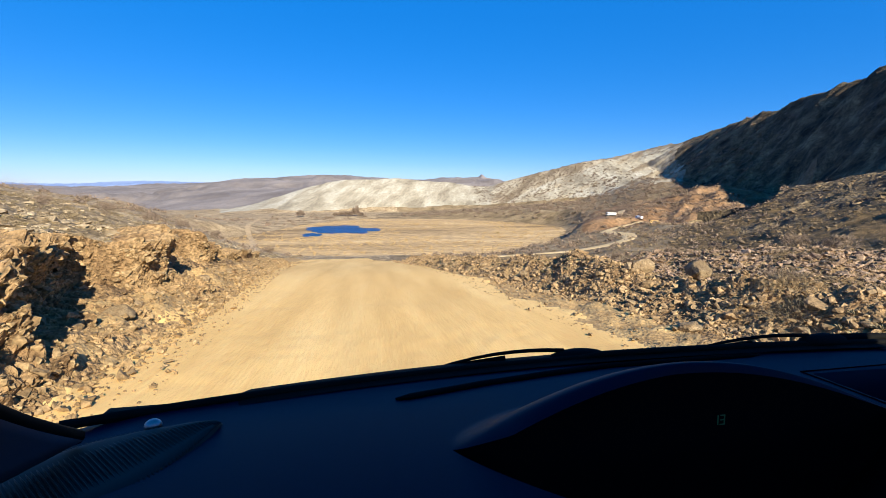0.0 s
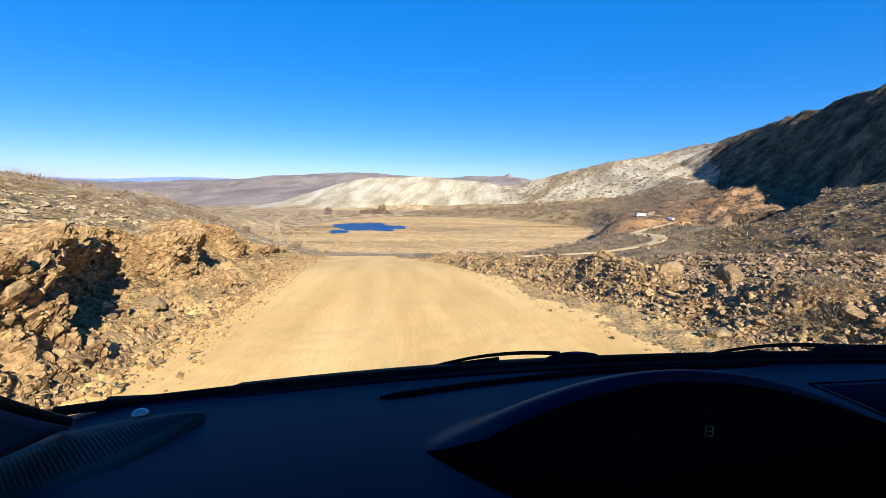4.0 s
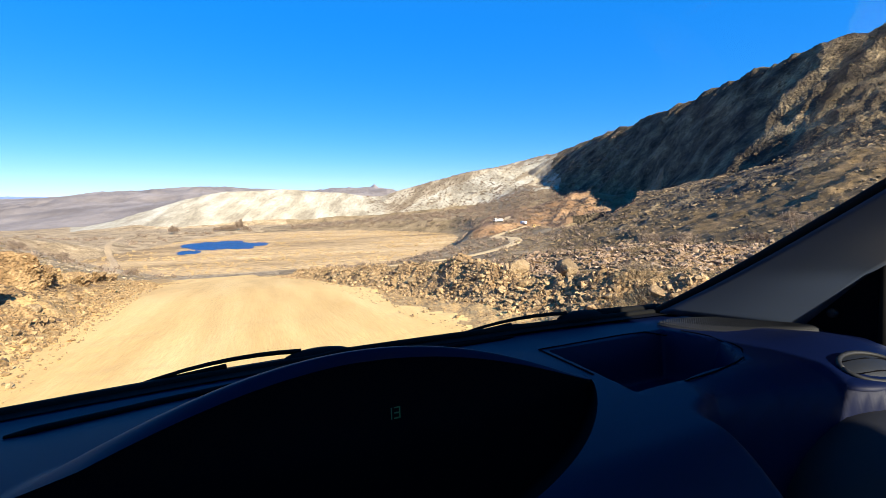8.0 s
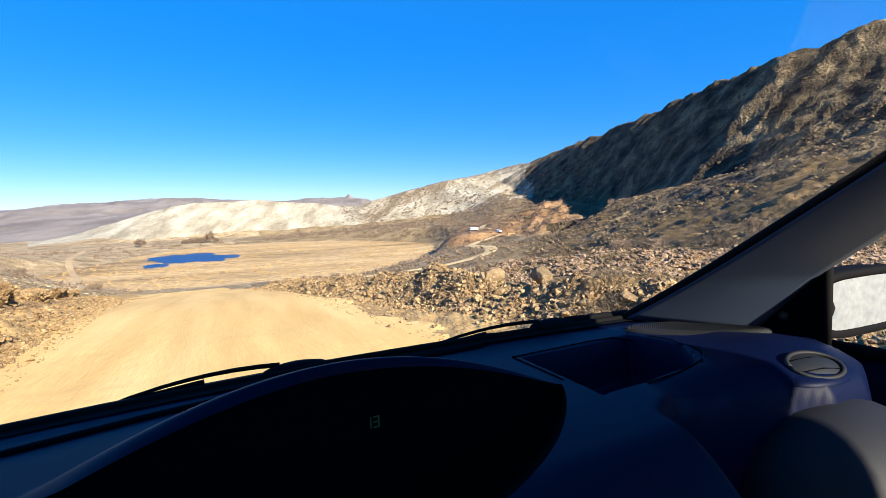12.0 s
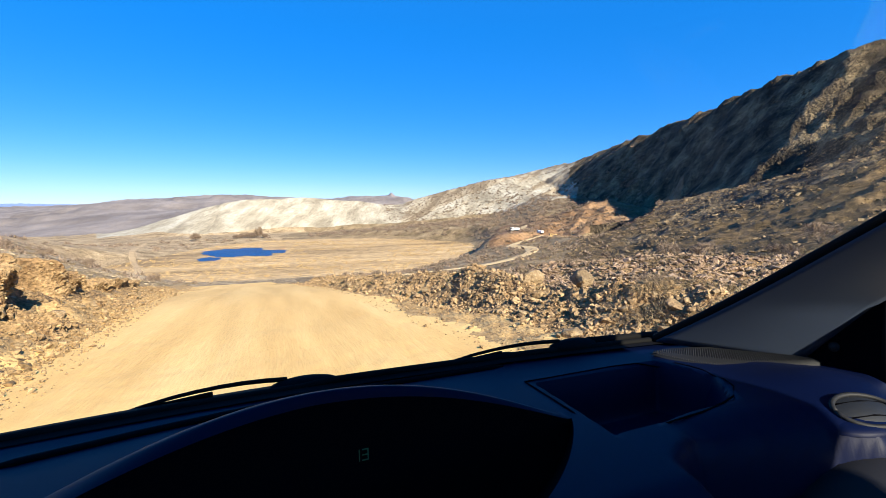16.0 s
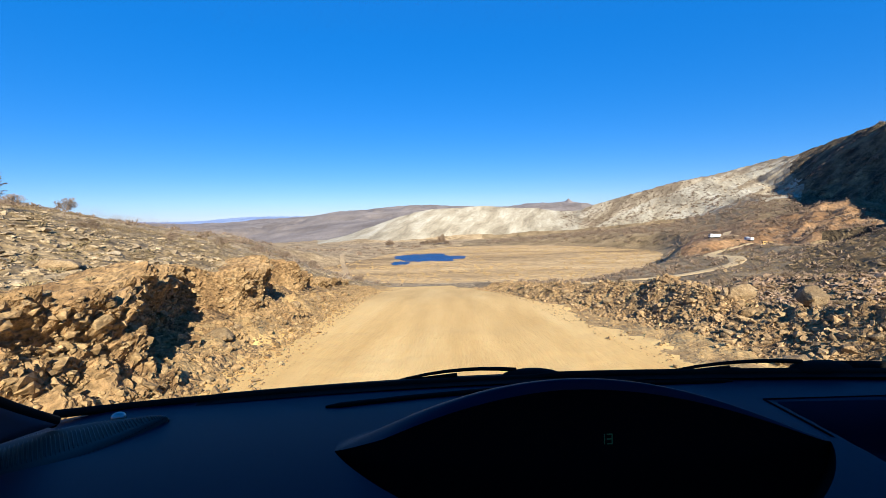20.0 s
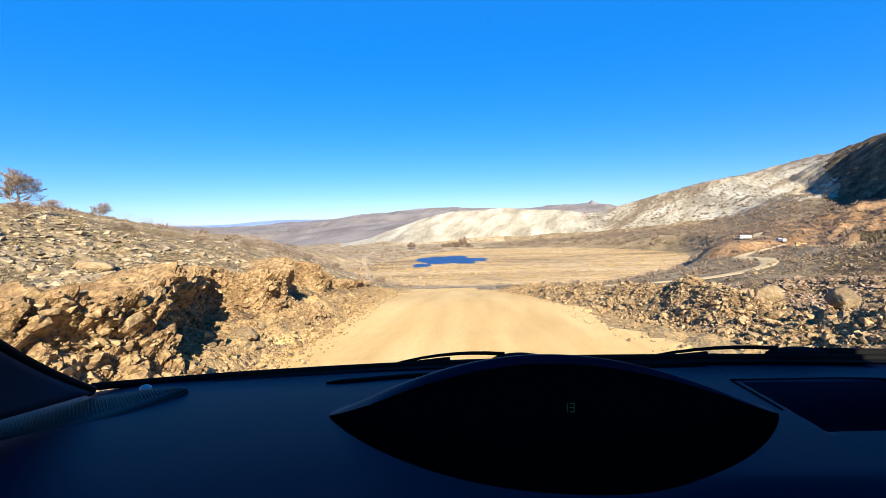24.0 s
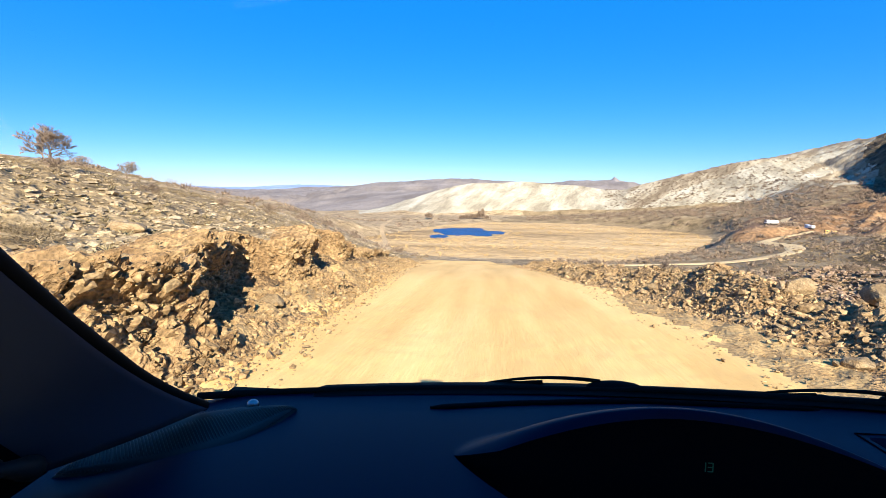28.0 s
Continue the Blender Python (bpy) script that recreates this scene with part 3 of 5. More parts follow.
KIND = regions()
GROUND_LOOK = {
    "ground": (M_SCRUB, "stony scrubland with dry grass beside the road"),
    "stony_ground": (M_STONY, "dark brown stony steppe below the hill"),
    "road_bank": (M_SOIL, "dug-up clay earth banked along the dirt road"),
    "valley_ground": (M_FLANK, "brown sparse steppe falling to the valley"),
    "west_steppe": (M_STEPPE, "pale brown steppe dotted with shrubs"),
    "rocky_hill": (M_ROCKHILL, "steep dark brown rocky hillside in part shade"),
    "chalk_hill": (M_CHALK, "eroded white chalk hills with gullies"),
    "chalk_ridge": (M_RIDGE, "grey-brown ridge streaked with white chalk"),
    "mountain_range": (M_MOUNT, "bare grey-brown mountains behind the valley"),
    "distant_range": (M_HAZE, "mountains on the skyline, haze painted pale blue"),
    "quarry_ground": (M_QUARRY, "orange earth of a small quarry cut"),
    "marsh": (M_MARSH, "flat dry reed marsh of straw colour"),
    "road_shoulder": (M_SHOULDER, "crumbled loose earth along the road edge"),
    "road": (M_ROAD, "wide packed yellow dirt road with wheel tracks"),
}
for name, (mat, label) in GROUND_LOOK.items():
    quads = QUADS[KIND == name]
    used, inv = np.unique(quads, return_inverse=True)
    me = bpy.data.meshes.new(name)
    me.vertices.add(len(used))
    me.vertices.foreach_set("co", VERTS[used].astype(np.float32).ravel())
    me.loops.add(quads.size)
    me.loops.foreach_set("vertex_index", inv.ravel().astype(np.int32))
    me.polygons.add(len(quads))
    me.polygons.foreach_set("loop_start", np.arange(0, quads.size, 4, dtype=np.int32))
    me.polygons.foreach_set("use_smooth", np.ones(len(quads), dtype=bool))
    me.update(calc_edges=True)
    me.materials.append(mat)
    tagged(new(name, me), label, name.replace("_", " "), kind="structure")


def ground_at(x, y):
    return float(height(np.array([x], float), np.array([y], float))[0])


def polar(bearing, distance):
    return distance * math.sin(radians(bearing)), distance * math.cos(radians(bearing))


def track(name, line, half, mat, label):
    """A worn track: a ribbon laid on the ground, with ragged edges."""
    line = finish_line(line, 2)
    gap = np.hypot(*np.diff(line, axis=0).T)
    at = np.concatenate([[0], np.cumsum(gap)])
    t = np.arange(0, at[-1], 0.8)
    c = np.stack([np.interp(t, at, line[:, 0]), np.interp(t, at, line[:, 1])], -1)
    d = np.gradient(c, axis=0)
    d /= np.linalg.norm(d, axis=1)[:, None]
    side = np.stack([d[:, 1], -d[:, 0]], -1)
    edge = [half * (1 + 0.22 * fbm(t * 0.25, t * 0 + k, 3, 601 + k)) for k in (0, 5)]
    cols = []
    for f in np.linspace(-1, 1, 9):
        w = np.where(f < 0, edge[0], edge[1]) * f
        p = c + side * w[:, None]
        cols.append(np.stack([p[:, 0], p[:, 1], height(p[:, 0], p[:, 1]) + (0.12 if abs(f) < 0.9 else -0.08)], -1))
    v = np.stack(cols, 1)
    n = len(t)
    f = [(i * 9 + j, i * 9 + j + 1, (i + 1) * 9 + j + 1, (i + 1) * 9 + j) for i in range(n - 1) for j in range(8)]
    me = bpy.data.meshes.new(name)
    me.from_pydata(v.reshape(-1, 3).tolist(), [], f)
    for p in me.polygons:
        p.use_smooth = True
    me.materials.append(mat)
    tagged(new(name, me), label, "track", kind="structure")


track("side_track", TRACK_XY, 2.0, M_SIDE, "pale dirt track winding to the quarry")
track("old_track", OLD_TRACK_XY, 1.3, M_OLD, "faint brown track across the valley steppe")


# ---- loose things on the ground ----
rng = np.random.default_rng(7)


def hull_rock(points, flat, seed):
    """An angular stone: the hull of a few random points."""
    g = np.random.default_rng(seed)
    p = g.normal(size=(points, 3))
    p /= np.linalg.norm(p, axis=1)[:, None]
    p *= (0.42 + 0.14 * g.random((points, 1))) * np.array([1.15, 0.9, flat])
    bm = bmesh.new()
    for q in p:
        bm.verts.new(q)
    r = bmesh.ops.convex_hull(bm, input=bm.verts)
    junk = [v for v in bm.verts if not v.link_faces]
    bmesh.ops.delete(bm, geom=junk, context="VERTS")
    bmesh.ops.triangulate(bm, faces=bm.faces)
    bm.verts.index_update()
    v = np.array([tuple(w.co) for w in bm.verts])
    f = np.array([[w.index for w in q.verts] for q in bm.faces])
    bm.free()
    return v, f


def blades(count, height_, spread, width, seed, droop=0.3):
    """A tuft of narrow upright blades, two triangles each."""
    g = np.random.default_rng(seed)
    v, f = [], []
    for k in range(count):
        a, lean = g.random() * 6.283, spread * (0.25 + g.random())
        h = height_ * (0.5 + 0.5 * g.random())
        base = np.array([math.cos(a), math.sin(a), 0]) * spread * 0.35 * g.random()
        out = np.array([math.cos(a), math.sin(a), 0])
        side = np.array([-math.sin(a), math.cos(a), 0]) * width
        midp = base + out * lean * 0.5 + np.array([0, 0, h * 0.7])
        tip = base + out * lean + np.array([0, 0, h * (1 - droop * g.random())])
        n = len(v)
        v += [base - side, base + side, midp, tip]
        f += [(n, n + 1, n + 2), (n + 1, n + 3, n + 2)]
    return np.array(v), np.array(f)


def scattered(variants, x, y, size, turn, sink=0.25, tilt=0.35, z=None):
    """All pieces as one list of corners and triangles."""
    z = height(x, y) if z is None else z
    V, F, n = [], [], 0
    pick = np.arange(len(x)) % len(variants)
    for k, (v, f) in enumerate(variants):
        m = pick == k
        c, s = np.cos(turn[m]), np.sin(turn[m])
        vv = np.repeat(v[None], m.sum(), 0) * size[m][:, None, None]
        if tilt:
            t = (rng.random(m.sum()) - 0.5) * 2 * tilt
            ct, st = np.cos(t), np.sin(t)
            vv = np.stack([vv[..., 0], vv[..., 1] * ct[:, None] - vv[..., 2] * st[:, None], vv[..., 1] * st[:, None] + vv[..., 2] * ct[:, None]], -1)
        w = np.stack([vv[..., 0] * c[:, None] - vv[..., 1] * s[:, None], vv[..., 0] * s[:, None] + vv[..., 1] * c[:, None], vv[..., 2]], -1)
        w += np.stack([x[m], y[m], z[m] + size[m] * sink], -1)[:, None]
        V.append(w.reshape(-1, 3))
        F.append((f[None] + (np.arange(m.sum()) * len(v))[:, None, None] + n).reshape(-1, 3))
        n += m.sum() * len(v)
    return np.concatenate(V), np.concatenate(F)


def stuff(name, data, mat, label, category):
    v, f = data
    me = bpy.data.meshes.new(name)
    me.vertices.add(len(v))
    me.vertices.foreach_set("co", v.astype(np.float32).ravel())
    me.loops.add(f.size)
    me.loops.foreach_set("vertex_index", f.astype(np.int32).ravel())
    me.polygons.add(len(f))
    me.polygons.foreach_set("loop_start", np.arange(0, f.size, 3, dtype=np.int32))
    me.polygons.foreach_set("use_smooth", np.zeros(len(f), dtype=bool))
    me.update(calc_edges=True)
    me.materials.append(mat)
    return tagged(new(name, me), label, category, kind="stuff")


def mesh_of(name, data, mat, smooth=False):
    me = bpy.data.meshes.new(name)
    me.from_pydata([tuple(p) for p in data[0]], [], [tuple(int(i) for i in q) for q in data[1]])
    me.materials.append(mat)
    if smooth:
        for p in me.polygons:
            p.use_smooth = True
    return me


def spots(n, r0, r1, a0, a1, power=1.0):
    r = r0 + (r1 - r0) * rng.random(n) ** power
    a = np.radians(a0 + (a1 - a0) * rng.random(n))
    return r * np.sin(a), r * np.cos(a)


def free_of_road(x, y, margin=0.4):
    s, u = along(x, y)
    u = u - road_bend(s)
    return ~((np.abs(u) < ROAD_HALF + margin) & (s < 80) & (s > -60)) & (line_distance(x, y, TRACK_XY) > 2.4) & (line_distance(x, y, OLD_TRACK_XY) > 2.2) & (marsh_mask(x, y) < 0.3)


STONES = [hull_rock(9, 0.6, 100 + k) for k in range(8)]
FLATS = [hull_rock(9, 0.38, 140 + k) for k in range(6)]

# the cut face of the left bank, undercut below an overhanging lip
FACE_S, FACE_V = np.linspace(0.8, 25, 760), np.linspace(0, 1, 110)
fs, fv = np.meshgrid(FACE_S, FACE_V, indexing="ij")
fw = wall_line(fs)
KNOT = [0, 0.22, 0.32, 0.55, 0.80, 0.87, 1]
lean = np.interp(fv, KNOT, [0, 0.78, 1, 1, 1, 1, 1])
fu = (-2.95) * (1 - lean) + fw * lean + np.interp(fv, KNOT, [0, 0.16, -0.04, -0.16, -0.02, -0.12, -1.0])
fade = np.interp(fv, [0, 0.12, 0.85, 0.95, 1], [0.05, 0.8, 1, 0.8, 0.15])
clumps = np.abs(fbm(fs * 2.9 + fv, fv * 5.2 - fs * 0.4, 2, 403)) ** 0.8
knobs = np.abs(fbm(fs * 8.5, fv * 13 + fs, 2, 407)) ** 0.8
lumps = (0.44 * clumps + 0.20 * knobs + 0.05 * fbm(fs * 24, fv * 40, 2, 405, 0.6) - 0.22) * fade
fu = fu + 0.62 * lumps


def road_xy(s, u):
    return s * FWD[0] + (u + road_bend(s)) * SIDE[0], s * FWD[1] + (u + road_bend(s)) * SIDE[1]


foot_z = height(*road_xy(fs[:, 0], fs[:, 0] * 0 - 2.95)) - 0.06
top_z = height(*road_xy(fs[:, 0], fw[:, 0] - 1.0)) - 0.03
fz = foot_z[:, None] + np.interp(fv, KNOT, [0, 0.20, 0.32, 0.62, 0.97, 1.04, 1.0]) * (top_z - foot_z)[:, None]
fz = fz + 0.55 * lumps + 0.06
fx, fy = road_xy(fs, fu)
fi, fj = np.meshgrid(np.arange(759), np.arange(109), indexing="ij")
fa = fi * 110 + fj
FACE = np.concatenate([np.stack([fa, fa + 110, fa + 111], -1).reshape(-1, 3), np.stack([fa, fa + 111, fa + 1], -1).reshape(-1, 3)])
me = bpy.data.meshes.new("earth_bank")
me.from_pydata(np.stack([fx, fy, fz], -1).reshape(-1, 3).tolist(), [], FACE.tolist())
me.materials.append(M_SOIL)
tagged(new("earth_bank", me), "crumbling cut face of yellow-brown clay beside the road", "earth bank", kind="structure")

# rubble on the banks
CLODS = [hull_rock(9, 0.78, 160 + k) for k in range(10)]
n = 7000
at = (np.abs(rng.normal(0, 0.42, n)) % 1.0 * 760).astype(int), rng.integers(8, 92, n)
size = np.clip(0.055 * np.exp(rng.normal(0, 0.55, n)), 0.02, 0.20)
stuff("bank_clods", scattered(CLODS, fx[at], fy[at], size, rng.random(n) * 6.283, 0.0, 0.9, fz[at]), M_CLOD, "crumbled clay clods stuck in the cut bank", "clods")
n = 9000
s, u = rng.uniform(1.0, 28, n), -2.6 - np.abs(rng.normal(0, 0.7, n))
keep = u > wall_line(s) - 0.1
s, u = s[keep], u[keep]
size = np.clip(0.028 * np.exp(rng.normal(0, 0.7, len(s))), 0.010, 0.15)
stuff("bank_rubble", scattered(CLODS, *road_xy(s, u), size, rng.random(len(s)) * 6.283, 0.25, 0.8), M_CLOD, "loose clods and stones fallen from the dug bank", "rubble")
n = 22000
s = rng.uniform(1.5, 27, n)
u = np.interp(s, BERM_S, BERM_U) + np.abs(rng.normal(0.9, 0.9, n)) - 0.3
size = np.clip(0.042 * np.exp(rng.normal(0, 0.65, n)), 0.012, 0.15)
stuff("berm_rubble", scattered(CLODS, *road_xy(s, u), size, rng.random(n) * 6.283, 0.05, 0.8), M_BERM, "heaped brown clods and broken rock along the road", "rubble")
n = 7000
s, u = rng.uniform(1.5, 34, n), np.where(rng.random(n) < 0.4, -rng.uniform(2.2, 3.1, n), rng.uniform(2.3, 4.8, n))
x, y = s * FWD[0] + (u + road_bend(s)) * SIDE[0], s * FWD[1] + (u + road_bend(s)) * SIDE[1]
stuff("road_gravel", scattered(STONES, x, y, np.clip(0.026 * np.exp(rng.normal(0, 0.6, n)), 0.01, 0.10), rng.random(n) * 6.283), M_CLOD, "small gravel along the edges of the road", "gravel")

# stones on the slopes
x, y = spots(17000, 5.5, 75, -75, -9, 1.15)
x2, y2 = spots(7000, 6.5, 26, -75, -14, 0.9)
x, y = np.concatenate([x, x2]), np.concatenate([y, y2])
k = free_of_road(x, y, 1.6) & (vnoise(x * 0.25, y * 0.25, 201) + 0.4 * rng.random(len(x)) > 0.40)
x, y = x[k], y[k]
size = np.clip(0.10 * np.exp(rng.normal(0, 0.6, len(x))), 0.03, 0.40) * (0.75 + 0.010 * np.hypot(x, y))
stuff("field_stones", scattered(STONES[:4] + FLATS, x, y, size, rng.random(len(x)) * 6.283, 0.06, 0.3), M_PALE, "pale flat limestone pieces strewn over the slope", "stones")
x, y = spots(8000, 6, 110, 6, 74, 1.2)
k = free_of_road(x, y, 1.6) & (vnoise(x * 0.2, y * 0.2, 205) + 0.35 * rng.random(len(x)) > 0.5)
x, y = x[k], y[k]
size = np.clip(0.075 * np.exp(rng.normal(0, 0.65, len(x))), 0.03, 0.45) * (0.75 + 0.012 * np.hypot(x, y))
stuff("field_stones", scattered(STONES, x, y, size, rng.random(len(x)) * 6.283, 0.12, 0.3), M_STONE, "grey-brown stones strewn below the rocky hill", "stones")
x, y = spots(21000, 14.5, 27, 26, 72)
k = free_of_road(x, y, 2) & (rng.random(len(x)) < np.exp(-((np.hypot(x, y) - 19.5) / 4.0) ** 2) + 0.1)
x, y = x[k], y[k]
size = np.clip(0.10 * np.exp(rng.normal(0, 0.45, len(x))), 0.04, 0.40)
stuff("rubble_field", scattered(STONES, x, y, size, rng.random(len(x)) * 6.283, 0.2, 0.5), M_PINK, "heaped pinkish broken rock beside the track", "rubble")
x, y = spots(6500, 110, 330, 38, 76)
k = vnoise(x * 0.03, y * 0.03, 251) + 0.35 * rng.random(len(x)) > 0.5
x, y = x[k], y[k]
size = np.clip(0.7 * np.exp(rng.normal(0, 0.5, len(x))), 0.2, 2.2)
stuff("hill_boulders", scattered(STONES, x, y, size, rng.random(len(x)) * 6.283, -0.1, 0.5), M_DARKSTONE, "dark outcrops and boulders on the rocky hillside", "boulders")

x, y = spots(11000, 42, 185, 30, 74, 0.9)
k = vnoise(x * 0.07, y * 0.07, 233) + 0.3 * rng.random(len(x)) > 0.5
x, y = x[k], y[k]
size = np.clip(0.22 * np.exp(rng.normal(0, 0.6, len(x))), 0.08, 1.1) * (0.6 + 0.006 * np.hypot(x, y))
stuff("slope_rocks", scattered(STONES, x, y, size, rng.random(len(x)) * 6.283, 0.12, 0.5), M_STONE, "grey-brown rocks strewn over the lower hillside", "rocks")

# single rocks close to the road
def worn_stone(name, points, flat, seed):
    v, f = hull_rock(points, flat, seed)
    bm = bmesh.new()
    vs = [bm.verts.new(p) for p in v]
    for q in f:
        bm.faces.new([vs[i] for i in q])
    bmesh.ops.bevel(bm, geom=bm.edges[:], offset=0.03, segments=1, affect="EDGES")
    bmesh.ops.triangulate(bm, faces=bm.faces)
    bmesh.ops.subdivide_edges(bm, edges=bm.edges[:], cuts=1, use_grid_fill=True)
    for w in bm.verts:
        q = w.co * 4 + Vector((seed, 0, 0))
        w.co *= 1 + 0.10 * noise.noise(q) + 0.05 * noise.noise(q * 3.7)
    me = bpy.data.meshes.new(name)
    bm.to_mesh(me)
    bm.free()
    me.materials.append(M_ROCK)
    return me


WORN = []
for k in range(6):
    me = worn_stone("stone", 12, 0.75, 340 + k)
    WORN.append((np.array([tuple(w.co) for w in me.vertices]), np.array([tuple(p.vertices) for p in me.polygons])))
    bpy.data.meshes.remove(me)
n = 420
s = rng.uniform(2.5, 26, n)
u = np.interp(s, BERM_S, BERM_U) + np.abs(rng.normal(1.0, 0.9, n))
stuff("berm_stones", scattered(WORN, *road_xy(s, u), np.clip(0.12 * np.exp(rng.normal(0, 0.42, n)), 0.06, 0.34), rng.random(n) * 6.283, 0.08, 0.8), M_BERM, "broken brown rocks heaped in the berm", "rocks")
ROCK_MESHES = [worn_stone("rock", 16, 0.72, 300 + k) for k in range(9)]


def rock(mesh_no, sx, u, size_, turn, label, category="rock", name="rock", group=""):
    px, py = sx * FWD[0] + (u + road_bend(sx)) * SIDE[0], sx * FWD[1] + (u + road_bend(sx)) * SIDE[1]
    ob = new(name, ROCK_MESHES[mesh_no % len(ROCK_MESHES)])
    ob.matrix_world = pose(px, py, ground_at(px, py) + size_ * 0.14, rng.uniform(-20, 20), rng.uniform(-20, 20), turn) @ Matrix.Diagonal((size_, size_, size_ * 0.9, 1))
    return tagged(ob, label, category, group)


for k in range(120):
    on_left = rng.random() < 0.4
    u = -3.1 - 0.8 * rng.random() if on_left else float(np.interp(12, BERM_S, BERM_U)) + abs(rng.normal(1.0, 0.9))
    rock(k, rng.uniform(2.5, 22), u, float(np.clip((0.11 if on_left else 0.17) * math.exp(rng.normal(0, 0.35)), 0.08, 0.42)), rng.uniform(0, 360), "angular yellow-brown clay rock lying on the road bank", group="rocks on the left bank" if on_left else "rocks on the right berm")


def boulder(sx, u, dims, turn, seed, label):
    me = worn_stone("boulder", 26, 0.8, seed)
    px, py = sx * FWD[0] + (u + road_bend(sx)) * SIDE[0], sx * FWD[1] + (u + road_bend(sx)) * SIDE[1]
    ob = new("boulder", me)
    ob.matrix_world = pose(px, py, ground_at(px, py) + dims[2] * 0.25, 0, 0, turn) @ Matrix.Diagonal((*(0.8 * d for d in dims), 1))
    return tagged(ob, label, "boulder")


boulder(7.6, 5.2, (0.66, 0.52, 0.52), 20, 3, "large rounded tan boulder on the rock berm")
boulder(7.0, 5.95, (0.78, 0.62, 0.62), 70, 11, "large pale boulder leaning on the berm")
boulder(12.5, 5.3, (0.36, 0.32, 0.3), 10, 19, "tan boulder with a flat top on the berm")
boulder(14.0, 6.0, (0.6, 0.55, 0.5), 130, 27, "squat yellow-brown boulder on the berm")
boulder(11.0, 5.6, (0.5, 0.4, 0.4), 40, 35, "cracked clay boulder at the road edge")
boulder(15.5, 5.2, (0.4, 0.34, 0.3), 200, 43, "blocky tan boulder on the berm")
boulder(6.8, -3.5, (0.5, 0.42, 0.4), 20, 51, "tan boulder at the foot of the bank")
boulder(10.5, -3.4, (0.42, 0.4, 0.32), 80, 59, "small boulder fallen from the bank")
boulder(8.0, -6.6, (0.9, 0.6, 0.42), 15, 67, "reddish flat boulder on top of the bank")
boulder(13.5, -5.8, (0.6, 0.5, 0.35), 60, 75, "pale boulder in the scrub above the bank")
boulder(20.0, 5.2, (0.7, 0.55, 0.5), 30, 83, "tan boulder beyond the berm")


# scrub
def twigs(count, radius, tall, length, width, seed):
    """A low rounded bush: short fine twigs all through a dome, one sliver each."""
    g = np.random.default_rng(seed)
    v, f = [], []
    for k in range(count):
        a, e, d = g.random() * 6.283, math.asin(g.random()), g.random() ** 0.4
        out = np.array([math.cos(a) * math.cos(e) * radius, math.sin(a) * math.cos(e) * radius, math.sin(e) * tall])
        p = out * d * (0.75 + 0.35 * g.random())
        way = out + g.normal(size=3) * radius * 0.55
        way = way / (np.linalg.norm(way) + 1e-6) * length * (0.5 + g.random())
        side = np.cross(way, g.normal(size=3))
        side = side / (np.linalg.norm(side) + 1e-6) * width
        n = len(v)
        v += [p - side, p + side, p + way]
        f += [(n, n + 1, n + 2)]
    return np.array(v), np.array(f)


TUFTS = [blades(20, 0.13, 0.11, 0.006, 400 + k) for k in range(5)]
CUSHION = [twigs(110, 0.26, 0.15, 0.07, 0.008, 420 + k) for k in range(5)]
x, y = spots(2600, 5, 48, -75, -8, 1.1)
x2, y2 = spots(3600, 6, 48, 12, 74, 1.1)
x, y = np.concatenate([x, x2]), np.concatenate([y, y2])
k = free_of_road(x, y, 1.5) & (vnoise(x * 0.35, y * 0.35, 221) + 0.35 * rng.random(len(x)) > 0.62)
x, y = x[k], y[k]
stuff("dry_grass", scattered(TUFTS, x, y, 0.35 + 0.5 * rng.random(len(x)), rng.random(len(x)) * 6.283, 0.0, 0.0), M_GRASS, "tufts of dry straw-coloured grass", "grass")
x, y = spots(3000, 14, 110, -75, -8, 1.0)
x2, y2 = spots(4200, 12, 130, 10, 74, 1.2)
x, y = np.concatenate([x, x2]), np.concatenate([y, y2])
k = free_of_road(x, y, 1.8) & (vnoise(x * 0.12, y * 0.12, 225) + 0.4 * rng.random(len(x)) > 0.62)
x, y = x[k], y[k]
stuff("low_scrub", scattered(CUSHION, x, y, (0.45 + 1.2 * rng.random(len(x)) ** 2) * (0.65 + 0.010 * np.hypot(x, y)), rng.random(len(x)) * 6.283, 0.0, 0.0), M_DRY, "low brown cushions of dry thorny scrub", "scrub")
FAR_SHRUB = [twigs(36, 0.5, 0.42, 0.28, 0.085, 430 + k) for k in range(5)]
x, y = spots(4200, 55, 430, -48, 46, 0.75)
k = free_of_road(x, y, 2) & (vnoise(x * 0.03, y * 0.03, 227) + 0.3 * rng.random(len(x)) > 0.5) & ((np.hypot(x, y) < 335) | (x > 0.3 * y))
x, y = x[k], y[k]
stuff("valley_scrub", scattered(FAR_SHRUB, x, y, (0.5 + 1.3 * rng.random(len(x)) ** 2) * (0.7 + 0.0035 * np.hypot(x, y)), rng.random(len(x)) * 6.283, 0.0, 0.0), M_TWIG, "scattered grey-brown shrubs over the valley slopes", "scrub")

x, y = spots(5000, 110, 380, 4, 44, 0.8)
k = free_of_road(x, y, 2) & (marsh_mask(x, y) < 0.5) & (vnoise(x * 0.02, y * 0.02, 241) + 0.5 * rng.random(len(x)) > 0.52)
x, y = x[k], y[k]
stuff("flank_scrub", scattered(FAR_SHRUB, x, y, (0.5 + 1.5 * rng.random(len(x)) ** 2) * (0.7 + 0.003 * np.hypot(x, y)), rng.random(len(x)) * 6.283, 0.0, 0.0), M_TWIG, "grey-brown thorny shrubs dotted over the brown flank", "scrub")

